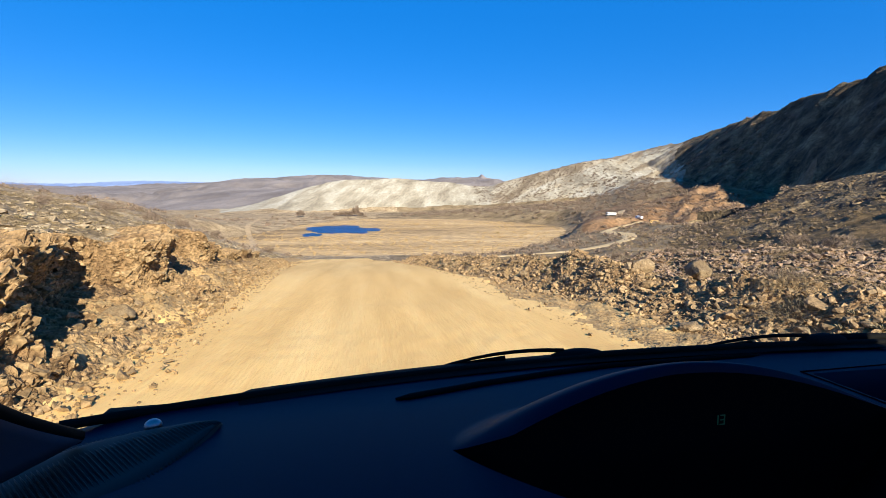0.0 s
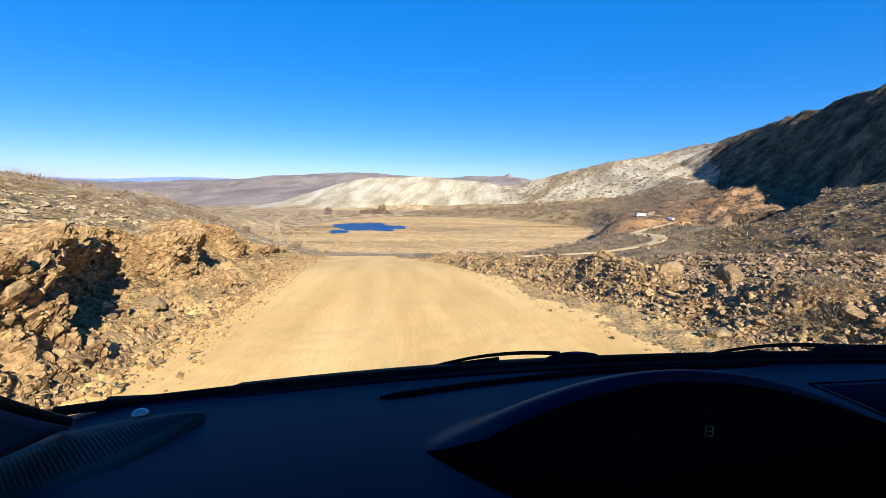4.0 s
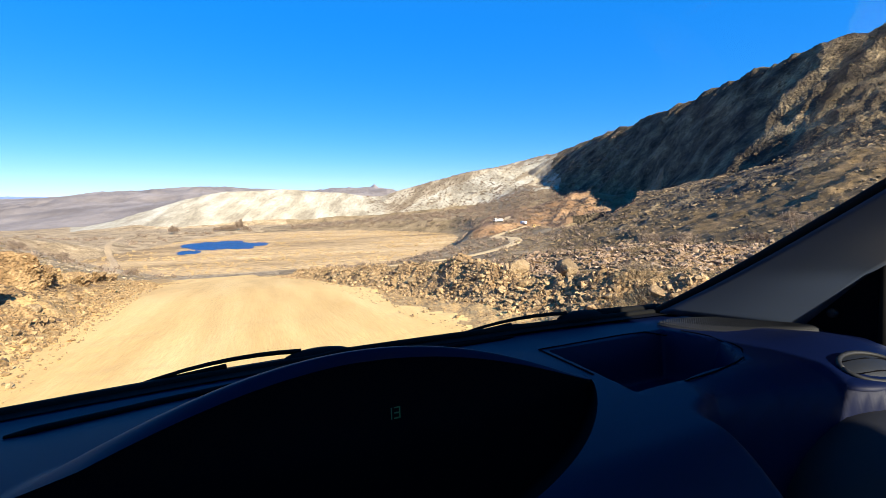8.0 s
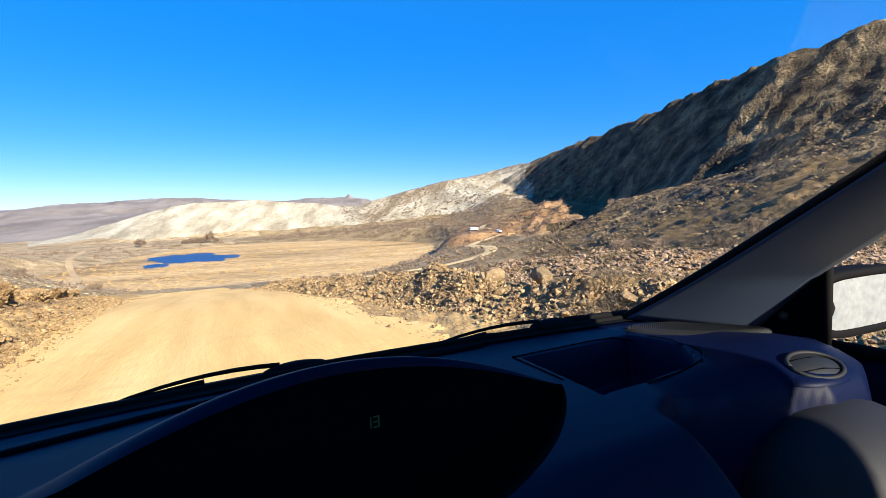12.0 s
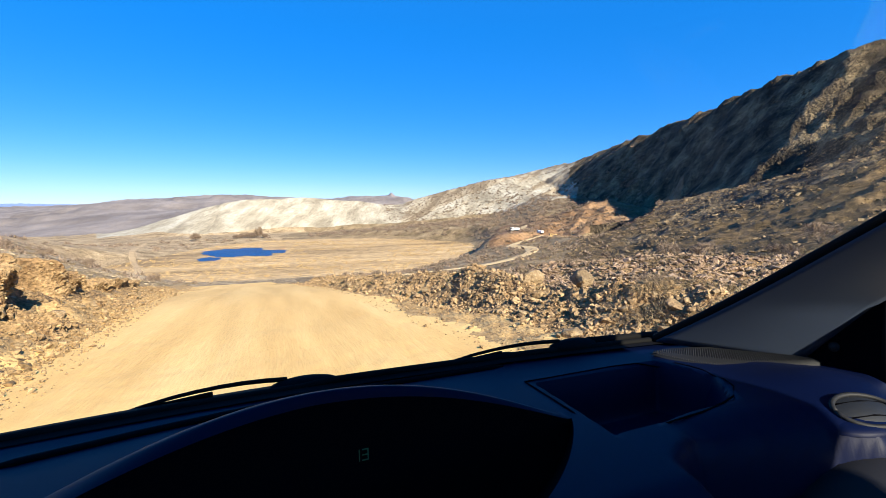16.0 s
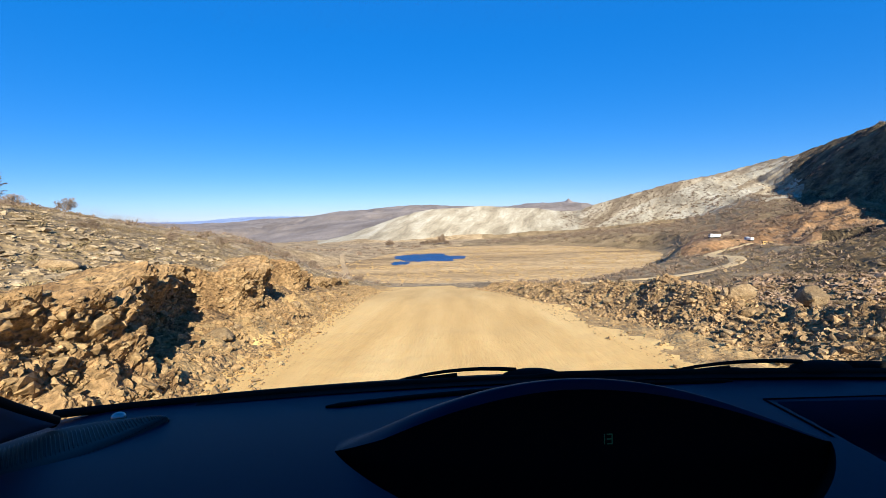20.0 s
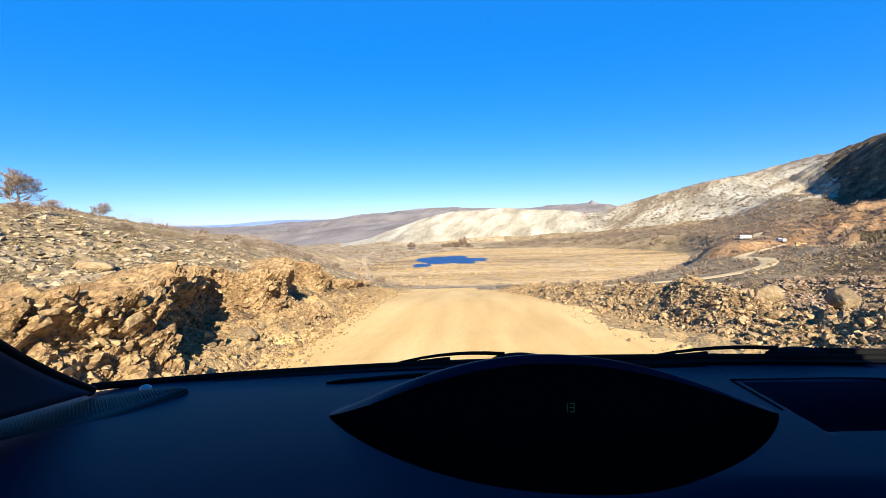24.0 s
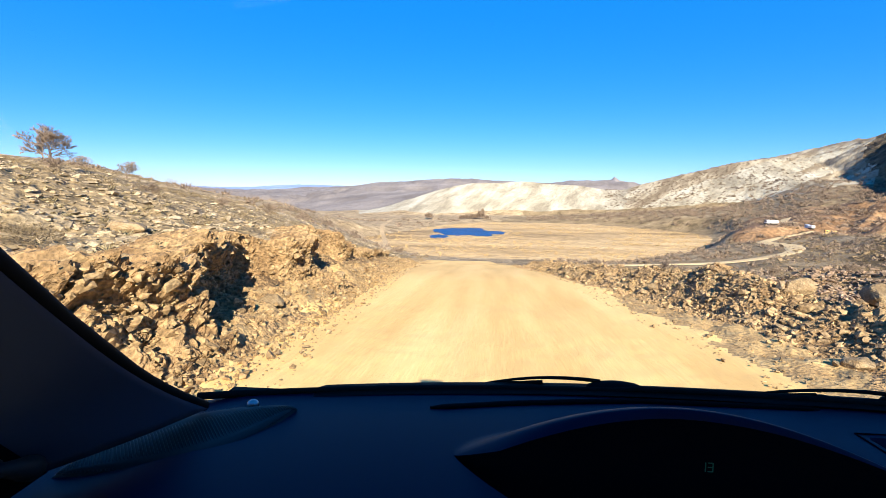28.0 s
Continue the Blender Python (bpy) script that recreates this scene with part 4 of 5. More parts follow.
x, y = spots(2600, 385, 500, 13, 45, 1.0)
k = vnoise(x * 0.03, y * 0.03, 261) + 0.5 * rng.random(len(x)) > 0.62
x, y = x[k], y[k]
stuff("ridge_scrub", scattered(FAR_SHRUB, x, y, 0.9 + 1.6 * rng.random(len(x)) ** 2, rng.random(len(x)) * 6.283, 0.0, 0.0), M_TWIG, "dark dots of scrub on the chalk ridge", "scrub")

SHRUB_MESHES = [mesh_of("shrub", twigs(1100, 0.75, 0.62, 0.16, 0.006, 440 + k), M_DRY) for k in range(4)]
count = 0
while count < 60:
    b = rng.uniform(-72, -14) if rng.random() < 0.5 else rng.uniform(22, 70)
    d = rng.uniform(6.5, 26)
    px, py = polar(b, d)
    if not free_of_road(np.array([px]), np.array([py]), 1.9)[0]:
        continue
    ob = new("shrub", SHRUB_MESHES[count % 4])
    sc = rng.uniform(0.3, 0.7)
    ob.matrix_world = pose(px, py, ground_at(px, py) - 0.03, 0, 0, rng.uniform(0, 360)) @ Matrix.Diagonal((sc, sc, sc * 0.8, 1))
    tagged(ob, "low brown thorny shrub among stones", "shrub", "low shrubs beside the road")
    count += 1


def bare_tree(name, height_, seed, mat, spread=0.55, levels=5, trunk=0.05, forks=3, stems=1, thin=0.004):
    """A leafless tree or bush: trunk mesh and a crown of ever finer twigs."""
    g = random.Random(seed)
    parts = ([], []), ([], [])

    def limb(p, d, length, r, level):
        bend = Vector((g.uniform(-1, 1), g.uniform(-1, 1), g.uniform(-0.3, 0.8))) * 0.25
        q = p + d * length * 0.5
        e = p + (d + bend).normalized() * length
        V, F = parts[0] if level < 1 else parts[1]
        sides = 6 if level < 2 else 3
        a = d.orthogonal().normalized()
        b = d.cross(a)
        n0 = len(V)
        for c, rr in ((p, r), (q + bend * length * 0.15, max(r * 0.8, thin)), (e, max(r * 0.6, thin))):
            V.extend(tuple(c + a * (rr * math.cos(6.283 * i / sides)) + b * (rr * math.sin(6.283 * i / sides))) for i in range(sides))
        for ring in (0, 1):
            for i in range(sides):
                F.append((n0 + ring * sides + i, n0 + ring * sides + (i + 1) % sides, n0 + (ring + 1) * sides + (i + 1) % sides, n0 + (ring + 1) * sides + i))
        if level + 1 < levels:
            for i in range(forks + (g.random() < 0.4)):
                nd = (d + Vector((g.uniform(-1, 1), g.uniform(-1, 1), g.uniform(-0.45, 0.75))) * spread * 1.5).normalized()
                start = e if i < 2 else p.lerp(e, g.uniform(0.45, 0.9))
                limb(start, nd, length * g.uniform(0.58, 0.82), max(r * 0.55, thin), level + 1)

    for k in range(stems):
        lean = Vector((g.uniform(-1, 1), g.uniform(-1, 1), 0)) * (0.15 if stems == 1 else 0.7)
        limb(Vector((0, 0, 0)), (Vector((0, 0, 1)) + lean).normalized(), height_ * (0.36 if stems == 1 else 0.3), trunk * height_ / (1 if stems == 1 else 2), 0)
    tops = []
    for nm, (V, F) in zip(("trunk", "crown"), parts):
        me = bpy.data.meshes.new(nm)
        me.from_pydata(V, [], F)
        me.materials.append(mat)
        tops.append(me)
    return tops


def plant(name, meshes, bearing, dist, turn, scale_, label, category, group=""):
    px, py = polar(bearing, dist)
    base = new(name)
    base.matrix_world = pose(px, py, ground_at(px, py) - 0.05, 0, 0, turn) @ Matrix.Diagonal((scale_, scale_, scale_, 1))
    for nm, me in zip(("trunk", "crown"), meshes):
        new(nm, me).parent = base
    return tagged(base, label, category, group)


THORN = [bare_tree("tree", 2.3, 21 + k, M_TWIG, 0.7, 6, 0.03, 3, stems=3, thin=0.009) for k in range(2)]
BUSH = [bare_tree("bush", 1.5, 31 + k, M_TWIG, 0.6, 5, 0.02, 3, stems=6, thin=0.006) for k in range(4)]
def twig_tree(bearing, dist, wide, tall, seed, label, group=""):
    """A leafless tree far off: short trunk and a dense round haze of twigs."""
    v, f = twigs(900, wide / 2, tall * 0.62, 0.16 * tall, 0.12, seed)
    v = v + np.array([0, 0, tall * 0.22])
    trunk = bmesh.new()
    bmesh.ops.create_cone(trunk, cap_ends=True, segments=8, radius1=0.035 * tall, radius2=0.02 * tall, depth=0.5 * tall, matrix=Matrix.Translation((0, 0, 0.25 * tall)))
    me = bpy.data.meshes.new("trunk")
    trunk.to_mesh(me)
    trunk.free()
    me.materials.append(M_TWIG)
    return plant("bare_tree", (me, mesh_of("crown", (v, f), M_TWIG)), bearing, dist, seed * 40, 1.0, label, "tree", group)


twig_tree(-8.3, 336, 6.5, 6.0, 61, "round leafless tree at the far edge of the marsh")
for k, (b, w, h) in enumerate(((-4.2, 5.0, 3.4), (-3.6, 4.5, 4.0), (-3.0, 5.0, 4.2), (-2.5, 4.0, 4.6), (-2.0, 3.4, 7.5), (-1.6, 2.8, 8.8), (-1.1, 4.0, 3.6))):
    twig_tree(b, 338 + 2 * (k % 3), w, h, 70 + k, "leafless grey-brown tree in a clump beyond the marsh", "trees beyond the marsh")
plant("thorn_tree", THORN[0], -47.5, 34, 30, 1.25, "leafless thorn tree on the brow of the slope", "tree")
plant("thorn_tree", THORN[1], -41.5, 44, 100, 0.8, "leafless thorn tree on the brow of the slope", "tree")
for k, (b, d, sc) in enumerate(((47, 42, 1.5), (49, 38, 1.2), (50.5, 46, 1.4), (44, 24, 0.9), (38, 27, 0.8), (41, 22, 0.7), (20, 30, 1.1), (24, 26, 0.9), (30, 40, 0.9), (57, 30, 1.1), (60, 40, 1.4), (36, 60, 1.5), (40, 68, 1.3), (-47, 30, 0.8), (-40, 22, 0.6), (-33, 30, 0.7), (-28, 38, 0.9), (-24, 46, 1.0), (-45, 52, 1.2), (-18, 60, 1.0), (-21, 70, 1.4), (45, 13.5, 0.6), (12, 45, 1.2), (-12.5, 42, 0.8))):
    plant("bare_bush", BUSH[k % 4], b, d, 77 * k, sc, "leafless grey thorn bush on stony ground", "bush", "bare bushes on the slopes")
# dark dots of bushes further off
DOTS = []
for k in range(4):
    me = BUSH[k][1]
    v = np.array([tuple(w.co) for w in me.vertices])
    f = np.array([tuple(p.vertices)[:3] for p in me.polygons])
    keep = rng.choice(len(f), min(len(f), 150), replace=False)
    f = f[keep]
    used, inv = np.unique(f, return_inverse=True)
    DOTS.append((v[used], inv.reshape(-1, 3)))
x, y = spots(800, 60, 330, -40, -10, 0.9)
x2, y2 = spots(700, 90, 370, 14, 50, 0.9)
x, y = np.concatenate([x, x2]), np.concatenate([y, y2])
k = free_of_road(x, y, 2)
x, y = x[k], y[k]
stuff("far_bushes", scattered(DOTS, x, y, 0.7 + 1.0 * rng.random(len(x)), rng.random(len(x)) * 6.283, 0.0, 0.0), M_TWIG, "grey-brown bare bushes dotted over the slopes", "bushes")

# pond with a ragged edge


def pond_edge(a, wide, deep, seed):
    w = 1 + 0.42 * noise.noise(Vector((math.cos(a) * 1.6, math.sin(a) * 1.6, seed))) + 0.18 * noise.noise(Vector((math.cos(a) * 5, math.sin(a) * 5, seed)))
    return wide * w * math.cos(a), deep * w * math.sin(a), 0


for name, (b, d, wide, deep, seed) in {"pond": (-4.0, 248, 18, 24, 4.2), "pool": (-7.2, 222, 4.2, 8.0, 9.1)}.items():
    bm = bmesh.new()
    bm.faces.new([bm.verts.new(pond_edge(2 * math.pi * k / 140, wide, deep, seed)) for k in range(140)])
    me = bpy.data.meshes.new("water")
    bm.to_mesh(me)
    bm.free()
    me.materials.append(M_WATER)
    ob = new(name, me)
    ob.matrix_world = pose(*polar(b, d), MARSH_Z + 0.06)
    tagged(ob, "still open water in the reed marsh, sky reflection painted blue", "pond", kind="structure")
# reeds
REEDS = [blades(14, 0.55, 0.5, 0.05, 500 + k, 0.2) for k in range(4)]
x, y = spots(6000, 145, 325, -17, 26, 0.8)
k = (marsh_mask(x, y) > 0.8) & (vnoise(x * 0.05, y * 0.2, 231) > 0.42) & (np.hypot(x - polar(-4.0, 248)[0], (y - polar(-4.0, 248)[1]) * 0.75) > 23) & (np.hypot(x - polar(-7.2, 222)[0], y - polar(-7.2, 222)[1]) > 13)
x, y = x[k], y[k]
stuff("reeds", scattered(REEDS, x, y, 0.6 + 0.6 * rng.random(len(x)), rng.random(len(x)) * 6.283, 0.0, 0.0), M_REED, "dry straw-coloured reeds standing in the marsh", "reeds")


# ---- vehicles in the quarry ----
def bit(name, lo, hi, mat, parent, label="", bevel_=0.06):
    bm = bmesh.new()
    v = [bm.verts.new((a, b, c)) for a in (lo[0], hi[0]) for b in (lo[1], hi[1]) for c in (lo[2], hi[2])]
    for q in ((0, 1, 3, 2), (4, 6, 7, 5), (0, 4, 5, 1), (2, 3, 7, 6), (0, 2, 6, 4), (1, 5, 7, 3)):
        bm.faces.new([v[i] for i in q])
    if bevel_:
        bmesh.ops.bevel(bm, geom=bm.edges[:], offset=bevel_, segments=2, affect="EDGES")
    bmesh.ops.recalc_face_normals(bm, faces=bm.faces)
    me = bpy.data.meshes.new(name)
    bm.to_mesh(me)
    bm.free()
    me.materials.append(mat)
    ob = new(name, me)
    ob.parent = parent
    return tagged(ob, label) if label else ob


def wheel(x, y, r, parent):
    bm = bmesh.new()
    bmesh.ops.create_cone(bm, cap_ends=True, segments=18, radius1=r, radius2=r, depth=0.35, matrix=Matrix.Translation((x, y, r)) @ Euler((0, math.pi / 2, 0)).to_matrix().to_4x4())
    me = bpy.data.meshes.new("wheel")
    bm.to_mesh(me)
    bm.free()
    me.materials.append(M_TYRE)
    new("wheel", me).parent = parent


def truck(bearing, dist, turn, cab_mat, bed_mat, length, label, scale_=1.0):
    t = new("truck")
    px, py = polar(bearing, dist)
    t.matrix_world = pose(px, py, ground_at(px, py) - 0.05, 0, 0, turn) @ Matrix.Diagonal((scale_, scale_, scale_, 1))
    bit("chassis", (-1.0, -length / 2, 0.6), (1.0, length / 2, 0.9), M_TYRE, t)
    cab = bit("cab", (-1.15, length / 2 - 1.9, 0.8), (1.15, length / 2, 2.8), cab_mat, t, "painted truck cab", 0.15)
    bit("windscreen", (-0.95, length / 2 - 0.02, 1.75), (0.95, length / 2 + 0.03, 2.5), M_TYRE, cab, "dark glass", 0.02)
    bit("side_window", (-1.17, length / 2 - 1.3, 1.75), (1.17, length / 2 - 0.4, 2.4), M_TYRE, cab, "dark glass", 0.02)
    bit("load_bed", (-1.2, -length / 2, 0.95), (1.2, length / 2 - 2.1, 2.5), bed_mat, t, "steel load bed", 0.08)
    for yy in (length / 2 - 1.0, -length / 2 + 1.0, -length / 2 + 2.1):
        for xx in (-0.95, 0.95):
            wheel(xx, yy, 0.5, t)
    return tagged(t, label, "truck", "trucks in the quarry")


truck(29.3, 192, 100, M_WHITE, M_WHITE, 7.0, "white truck with a long body on orange quarry earth", 0.6)
truck(32.4, 194, 15, M_BLUEWHITE, M_WHITE, 5.0, "small white and blue truck parked in the quarry", 0.55)
truck(34.0, 196, 75, M_YELLOW, M_YELLOW, 5.5, "yellow tipper truck parked in the quarry", 0.58)


# ---- the car, from the cabin of which the valley is seen ----
CAR = Matrix.Translation((0, 0, 1.35)) @ Euler((radians(-2.39), radians(-0.41), radians(1.75))).to_matrix().to_4x4()
# dark grey plastic; reflected sky is put into its base colour as navy
M_DASH = plain("dashboard plastic painted with sky navy", (0.0009, 0.0036, 0.022), 0.48, spec=0.085, grain=0.12, scale=900)
M_BLACK = plain("matt black plastic", (0.002, 0.002, 0.003), 0.9, spec=0.03)
M_COWL = plain("weathered black exterior plastic", (0.005, 0.005, 0.006), 0.75, spec=0.06, grain=0.2, scale=300)
# grey trim whose blue tint paints in the reflected sky
M_TRIM = plain("grey pillar trim tinted sky blue", (0.028, 0.040, 0.066), 0.7, spec=0.25, grain=0.1, scale=700)
M_GRILLE = plain("charcoal grille plastic", (0.013, 0.0135, 0.015), 0.6, spec=0.2)
M_RIB = plain("grey grille rib", (0.022, 0.023, 0.026), 0.6, spec=0.2)
M_METAL = plain("satin metal", (0.35, 0.36, 0.38), 0.4, metal=1.0)
M_RUBBER = plain("black rubber", (0.005, 0.005, 0.005), 0.8, spec=0.08)
# kept pale so unseen surfaces throw light onto pillars and dash
M_BOUNCE = plain("light grey bounce cloth", (0.58, 0.57, 0.55), 0.95, spec=0.05)
M_CLOTH = plain("dark headlining cloth", (0.05, 0.05, 0.055), 0.95, spec=0.05)
# besides the dust, the pale grey base paints in a bright reflection
M_MIRROR = surface("dusty mirror glass with painted reflection", [(0.35, (0.24, 0.26, 0.28)), (0.65, (0.32, 0.335, 0.35))], 14, 6, rough=0.4, bump=0.0, metal=0.35, tint=0.15)
M_COLUMN = plain("grey steering column plastic", (0.0130, 0.0140, 0.0185), 0.6, spec=0.2, grain=0.15, scale=500)
M_FLAP = plain("grey vent plastic", (0.011, 0.013, 0.017), 0.55, spec=0.2, grain=0.1, scale=500)
M_LED = bpy.data.materials.new("green display segments")
M_LED.use_nodes = True
M_LED.node_tree.nodes["Principled BSDF"].inputs["Base Color"].default_value = (0.01, 0.05, 0.03, 1)
M_LED.node_tree.nodes["Principled BSDF"].inputs["Emission Color"].default_value = (0.05, 0.6, 0.35, 1)
M_LED.node_tree.nodes["Principled BSDF"].inputs["Emission Strength"].default_value = 0.007
M_GLASS = bpy.data.materials.new("clear windscreen glass")
M_GLASS.use_nodes = True
gn, gl = M_GLASS.node_tree.nodes, M_GLASS.node_tree.links
g_clear, g_gloss, g_mix = gn.new("ShaderNodeBsdfTransparent"), gn.new("ShaderNodeBsdfGlossy"), gn.new("ShaderNodeMixShader")
g_gloss.inputs["Roughness"].default_value, g_mix.inputs[0].default_value = 0.02, 0.026
gl.new(g_clear.outputs[0], g_mix.inputs[1])
gl.new(g_gloss.outputs[0], g_mix.inputs[2])
gl.new(g_mix.outputs[0], gn["Material Output"].inputs[0])

car = new("car")
car.matrix_world = CAR
tagged(car, "compact car with sky-tinted dark dashboard, standing on the dirt road", "car")


def part(name, bm, material, parent, label="", smooth=True, bevel=0.0):
    bmesh.ops.recalc_face_normals(bm, faces=bm.faces)
    me = bpy.data.meshes.new(name)
    bm.to_mesh(me)
    bm.free()
    me.materials.append(material)
    if smooth:
        for p in me.polygons:
            p.use_smooth = True
    ob = new(name, me)
    ob.parent = parent
    if bevel:
        b = ob.modifiers.new("worn edge", "BEVEL")
        b.width, b.segments, b.limit_method = bevel, 3, "ANGLE"
    if label:
        tagged(ob, label)
    return ob


def grid_part(name, fn, nu, nv, material, parent, label="", thick=0.0, offset=-1.0):
    bm = bmesh.new()
    vs = [[bm.verts.new(fn(i / nu, j / nv)) for j in range(nv + 1)] for i in range(nu + 1)]
    for i in range(nu):
        for j in range(nv):
            bm.faces.new((vs[i][j], vs[i + 1][j], vs[i + 1][j + 1], vs[i][j + 1]))
    ob = part(name, bm, material, parent, label)
    if thick:
        so = ob.modifiers.new("thickness", "SOLIDIFY")
        so.thickness, so.offset = thick, offset
    return ob


def tube(bm, pts, radii, sides=10, flat=1.0):
    rings = []
    for k, p in enumerate(pts):
        p = Vector(p)
        d = (Vector(pts[min(k + 1, len(pts) - 1)]) - Vector(pts[max(k - 1, 0)])).normalized()
        a = d.cross(Vector((0, 0, 1)))
        a = a.normalized() if a.length > 1e-4 else Vector((1, 0, 0))
        b = a.cross(d).normalized()
        r = radii[k] if isinstance(radii, (list, tuple)) else radii
        rings.append([bm.verts.new(p + a * (r * math.cos(2 * math.pi * i / sides)) + b * (r * flat * math.sin(2 * math.pi * i / sides))) for i in range(sides)])
    for q, w in zip(rings[:-1], rings[1:]):
        for i in range(sides):
            bm.faces.new((q[i], q[(i + 1) % sides], w[(i + 1) % sides], w[i]))
    bm.faces.new(rings[0][::-1])
    bm.faces.new(rings[-1])
    return bm


def box(bm, lo, hi):
    v = [bm.verts.new((x, y, z)) for x in (lo[0], hi[0]) for y in (lo[1], hi[1]) for z in (lo[2], hi[2])]
    for q in ((0, 1, 3, 2), (4, 6, 7, 5), (0, 4, 5, 1), (2, 3, 7, 6), (0, 2, 6, 4), (1, 5, 7, 3)):
        bm.faces.new([v[i] for i in q])
    return bm


def dome(bm, centre, radii, n=16, m=8, low=-0.5):
    vs = []
    for j in range(m + 1):
        e = low * math.pi + (0.5 - low) * math.pi * j / m
        vs.append([bm.verts.new((centre[0] + radii[0] * math.cos(e) * math.cos(2 * math.pi * i / n), centre[1] + radii[1] * math.cos(e) * math.sin(2 * math.pi * i / n), centre[2] + radii[2] * math.sin(e))) for i in range(n)])
    for q, w in zip(vs[:-1], vs[1:]):
        for i in range(n):
            bm.faces.new((q[i], q[(i + 1) % n], w[(i + 1) % n], w[i]))
    bmesh.ops.remove_doubles(bm, verts=bm.verts, dist=1e-5)
    return bm


# dashboard: one moulded top with the instrument hood, the bowl below it and a tray
TRAY = [(0.272, 0.537), (0.492, 0.537), (0.508, 0.452), (0.455, 0.384), (0.258, 0.371)]
HOOD_X, HOOD_W = -0.022, 0.262          # middle and half width of the instrument hood
HL, HR = HOOD_X - HOOD_W, HOOD_X + HOOD_W
xs = np.concatenate([np.linspace(-0.765, HL, 62)[:-1], np.linspace(HL, HR, 130)[:-1], np.linspace(HR, 0.74, 150)])
hood_a = np.clip((xs - HOOD_X) / HOOD_W, -1, 1)
rim = 0.437 - 0.006 * hood_a - 0.012 * hood_a ** 2
lip = rim - 0.178 * np.clip(1 - hood_a ** 2, 0, 1) ** 0.9


def glass_foot(x):
    """How far ahead the foot of the windscreen stands: it bends back towards both ends."""
    return 0.672 - np.where(x < 0, 0.191, 0.12) * x ** 2


front_edge = glass_foot(xs) - 0.004


def inside_by(px, py, poly):
    """How far inside a convex polygon, in metres (negative outside)."""
    best = np.full(px.shape, 1e9)
    for (ax, ay), (bx, by) in zip(poly, poly[1:] + poly[:1]):
        n = math.hypot(bx - ax, by - ay)
        best = np.minimum(best, ((bx - ax) * (py - ay) - (by - ay) * (px - ax)) / n * -1)
    return best


def rows_between(lo, hi, count, open_end=True):
    t = np.linspace(0, 1, count + 1)[:-1] if open_end else np.linspace(0, 1, count + 1)
    return lo[:, None] + (hi - lo)[:, None] * t[None]


near_end = np.full(len(xs), 0.06)
N1, N2, N3, N4, N5 = 50, 24, 30, 26, 8
lw = np.minimum(0.005 + 0.09 * np.clip(-0.04 - xs, 0, 0.3), 0.30 * (rim - lip)) + 1e-4
DY = np.concatenate([rows_between(near_end, lip, N1), rows_between(lip, rim - lw, N2), rows_between(rim - lw, rim, N5), rows_between(rim, rim + 0.105, N3), rows_between(rim + 0.105, front_edge, N4, False)], 1)
DX = np.repeat(xs[:, None], DY.shape[1], 1)
dz = -0.170 + 0.006 * np.sin(np.clip((DY - 0.1) / 0.5, 0, 1) * math.pi) - 0.012 * step(0.60, 0.74, np.abs(DX))
dz = dz - 0.20 * step(0.22, 0.06, DY) ** 1.5
shelf = np.interp(DX, [0.26, 0.33, 0.41, 0.49, 0.53, 0.60, 0.68, 0.74], [0.31, 0.330, 0.318, 0.296, 0.268, 0.262, 0.295, 0.345])
dz = dz - 0.30 * step(0.26, 0.33, DX) * step(0.006, -0.05, DY - shelf) - 0.02 * step(0.30, 0.36, DX) * step(0.05, -0.02, DY - shelf)
dz = dz - 0.10 * step(-0.05, 0.2, DX) * step(0.29, 0.14, DY)
dz = dz + 0.014 * np.exp(-((DX - 0.60) / 0.075) ** 2 - ((DY - 0.37) / 0.06) ** 2)
u_rim = np.clip(1 - hood_a ** 2, 0, 1)[:, None]
arch = 0.068 * u_rim ** 1.15
rim2, lip2 = rim[:, None], lip[:, None]
row = np.arange(DY.shape[1])[None]
rise = np.where(row >= N1 + N2 + N5, arch * (1 - step(0, 1, (DY - rim2) / (0.012 + 0.090 * u_rim ** 0.6))), 0)
rise = np.where((row >= N1 + N2) & (row < N1 + N2 + N5), arch * (1 - 0.14 * np.clip((rim2 - DY) / lw[:, None], 0, 1) ** 1.6), rise)
depth = np.where((row > N1) & (row < N1 + N2), 0.15 * np.clip((DY - lip2) / np.maximum(rim2 - lip2, 1e-3), 0, 1) * u_rim ** 0.5, 0)
tray_in = inside_by(DX, DY, TRAY)
tray_d = 0.070 * step(-0.004, 0.020, tray_in)
DZ = dz + rise - depth - tray_d
dash_kind = np.zeros((DX.shape[0] - 1, DX.shape[1] - 1), int)
mid_x = (xs[:-1] + xs[1:]) / 2
lens = (mid_x > HL) & (mid_x < HR)
dash_kind[np.ix_(lens, range(N1 + N2, N1 + N2 + N5 + N3))] = 1
dash_kind[np.ix_(lens, range(N1, N1 + N2))] = 2
dash_kind[(tray_d[:-1, :-1] + tray_d[1:, 1:]) / 2 > 0.004] = 3
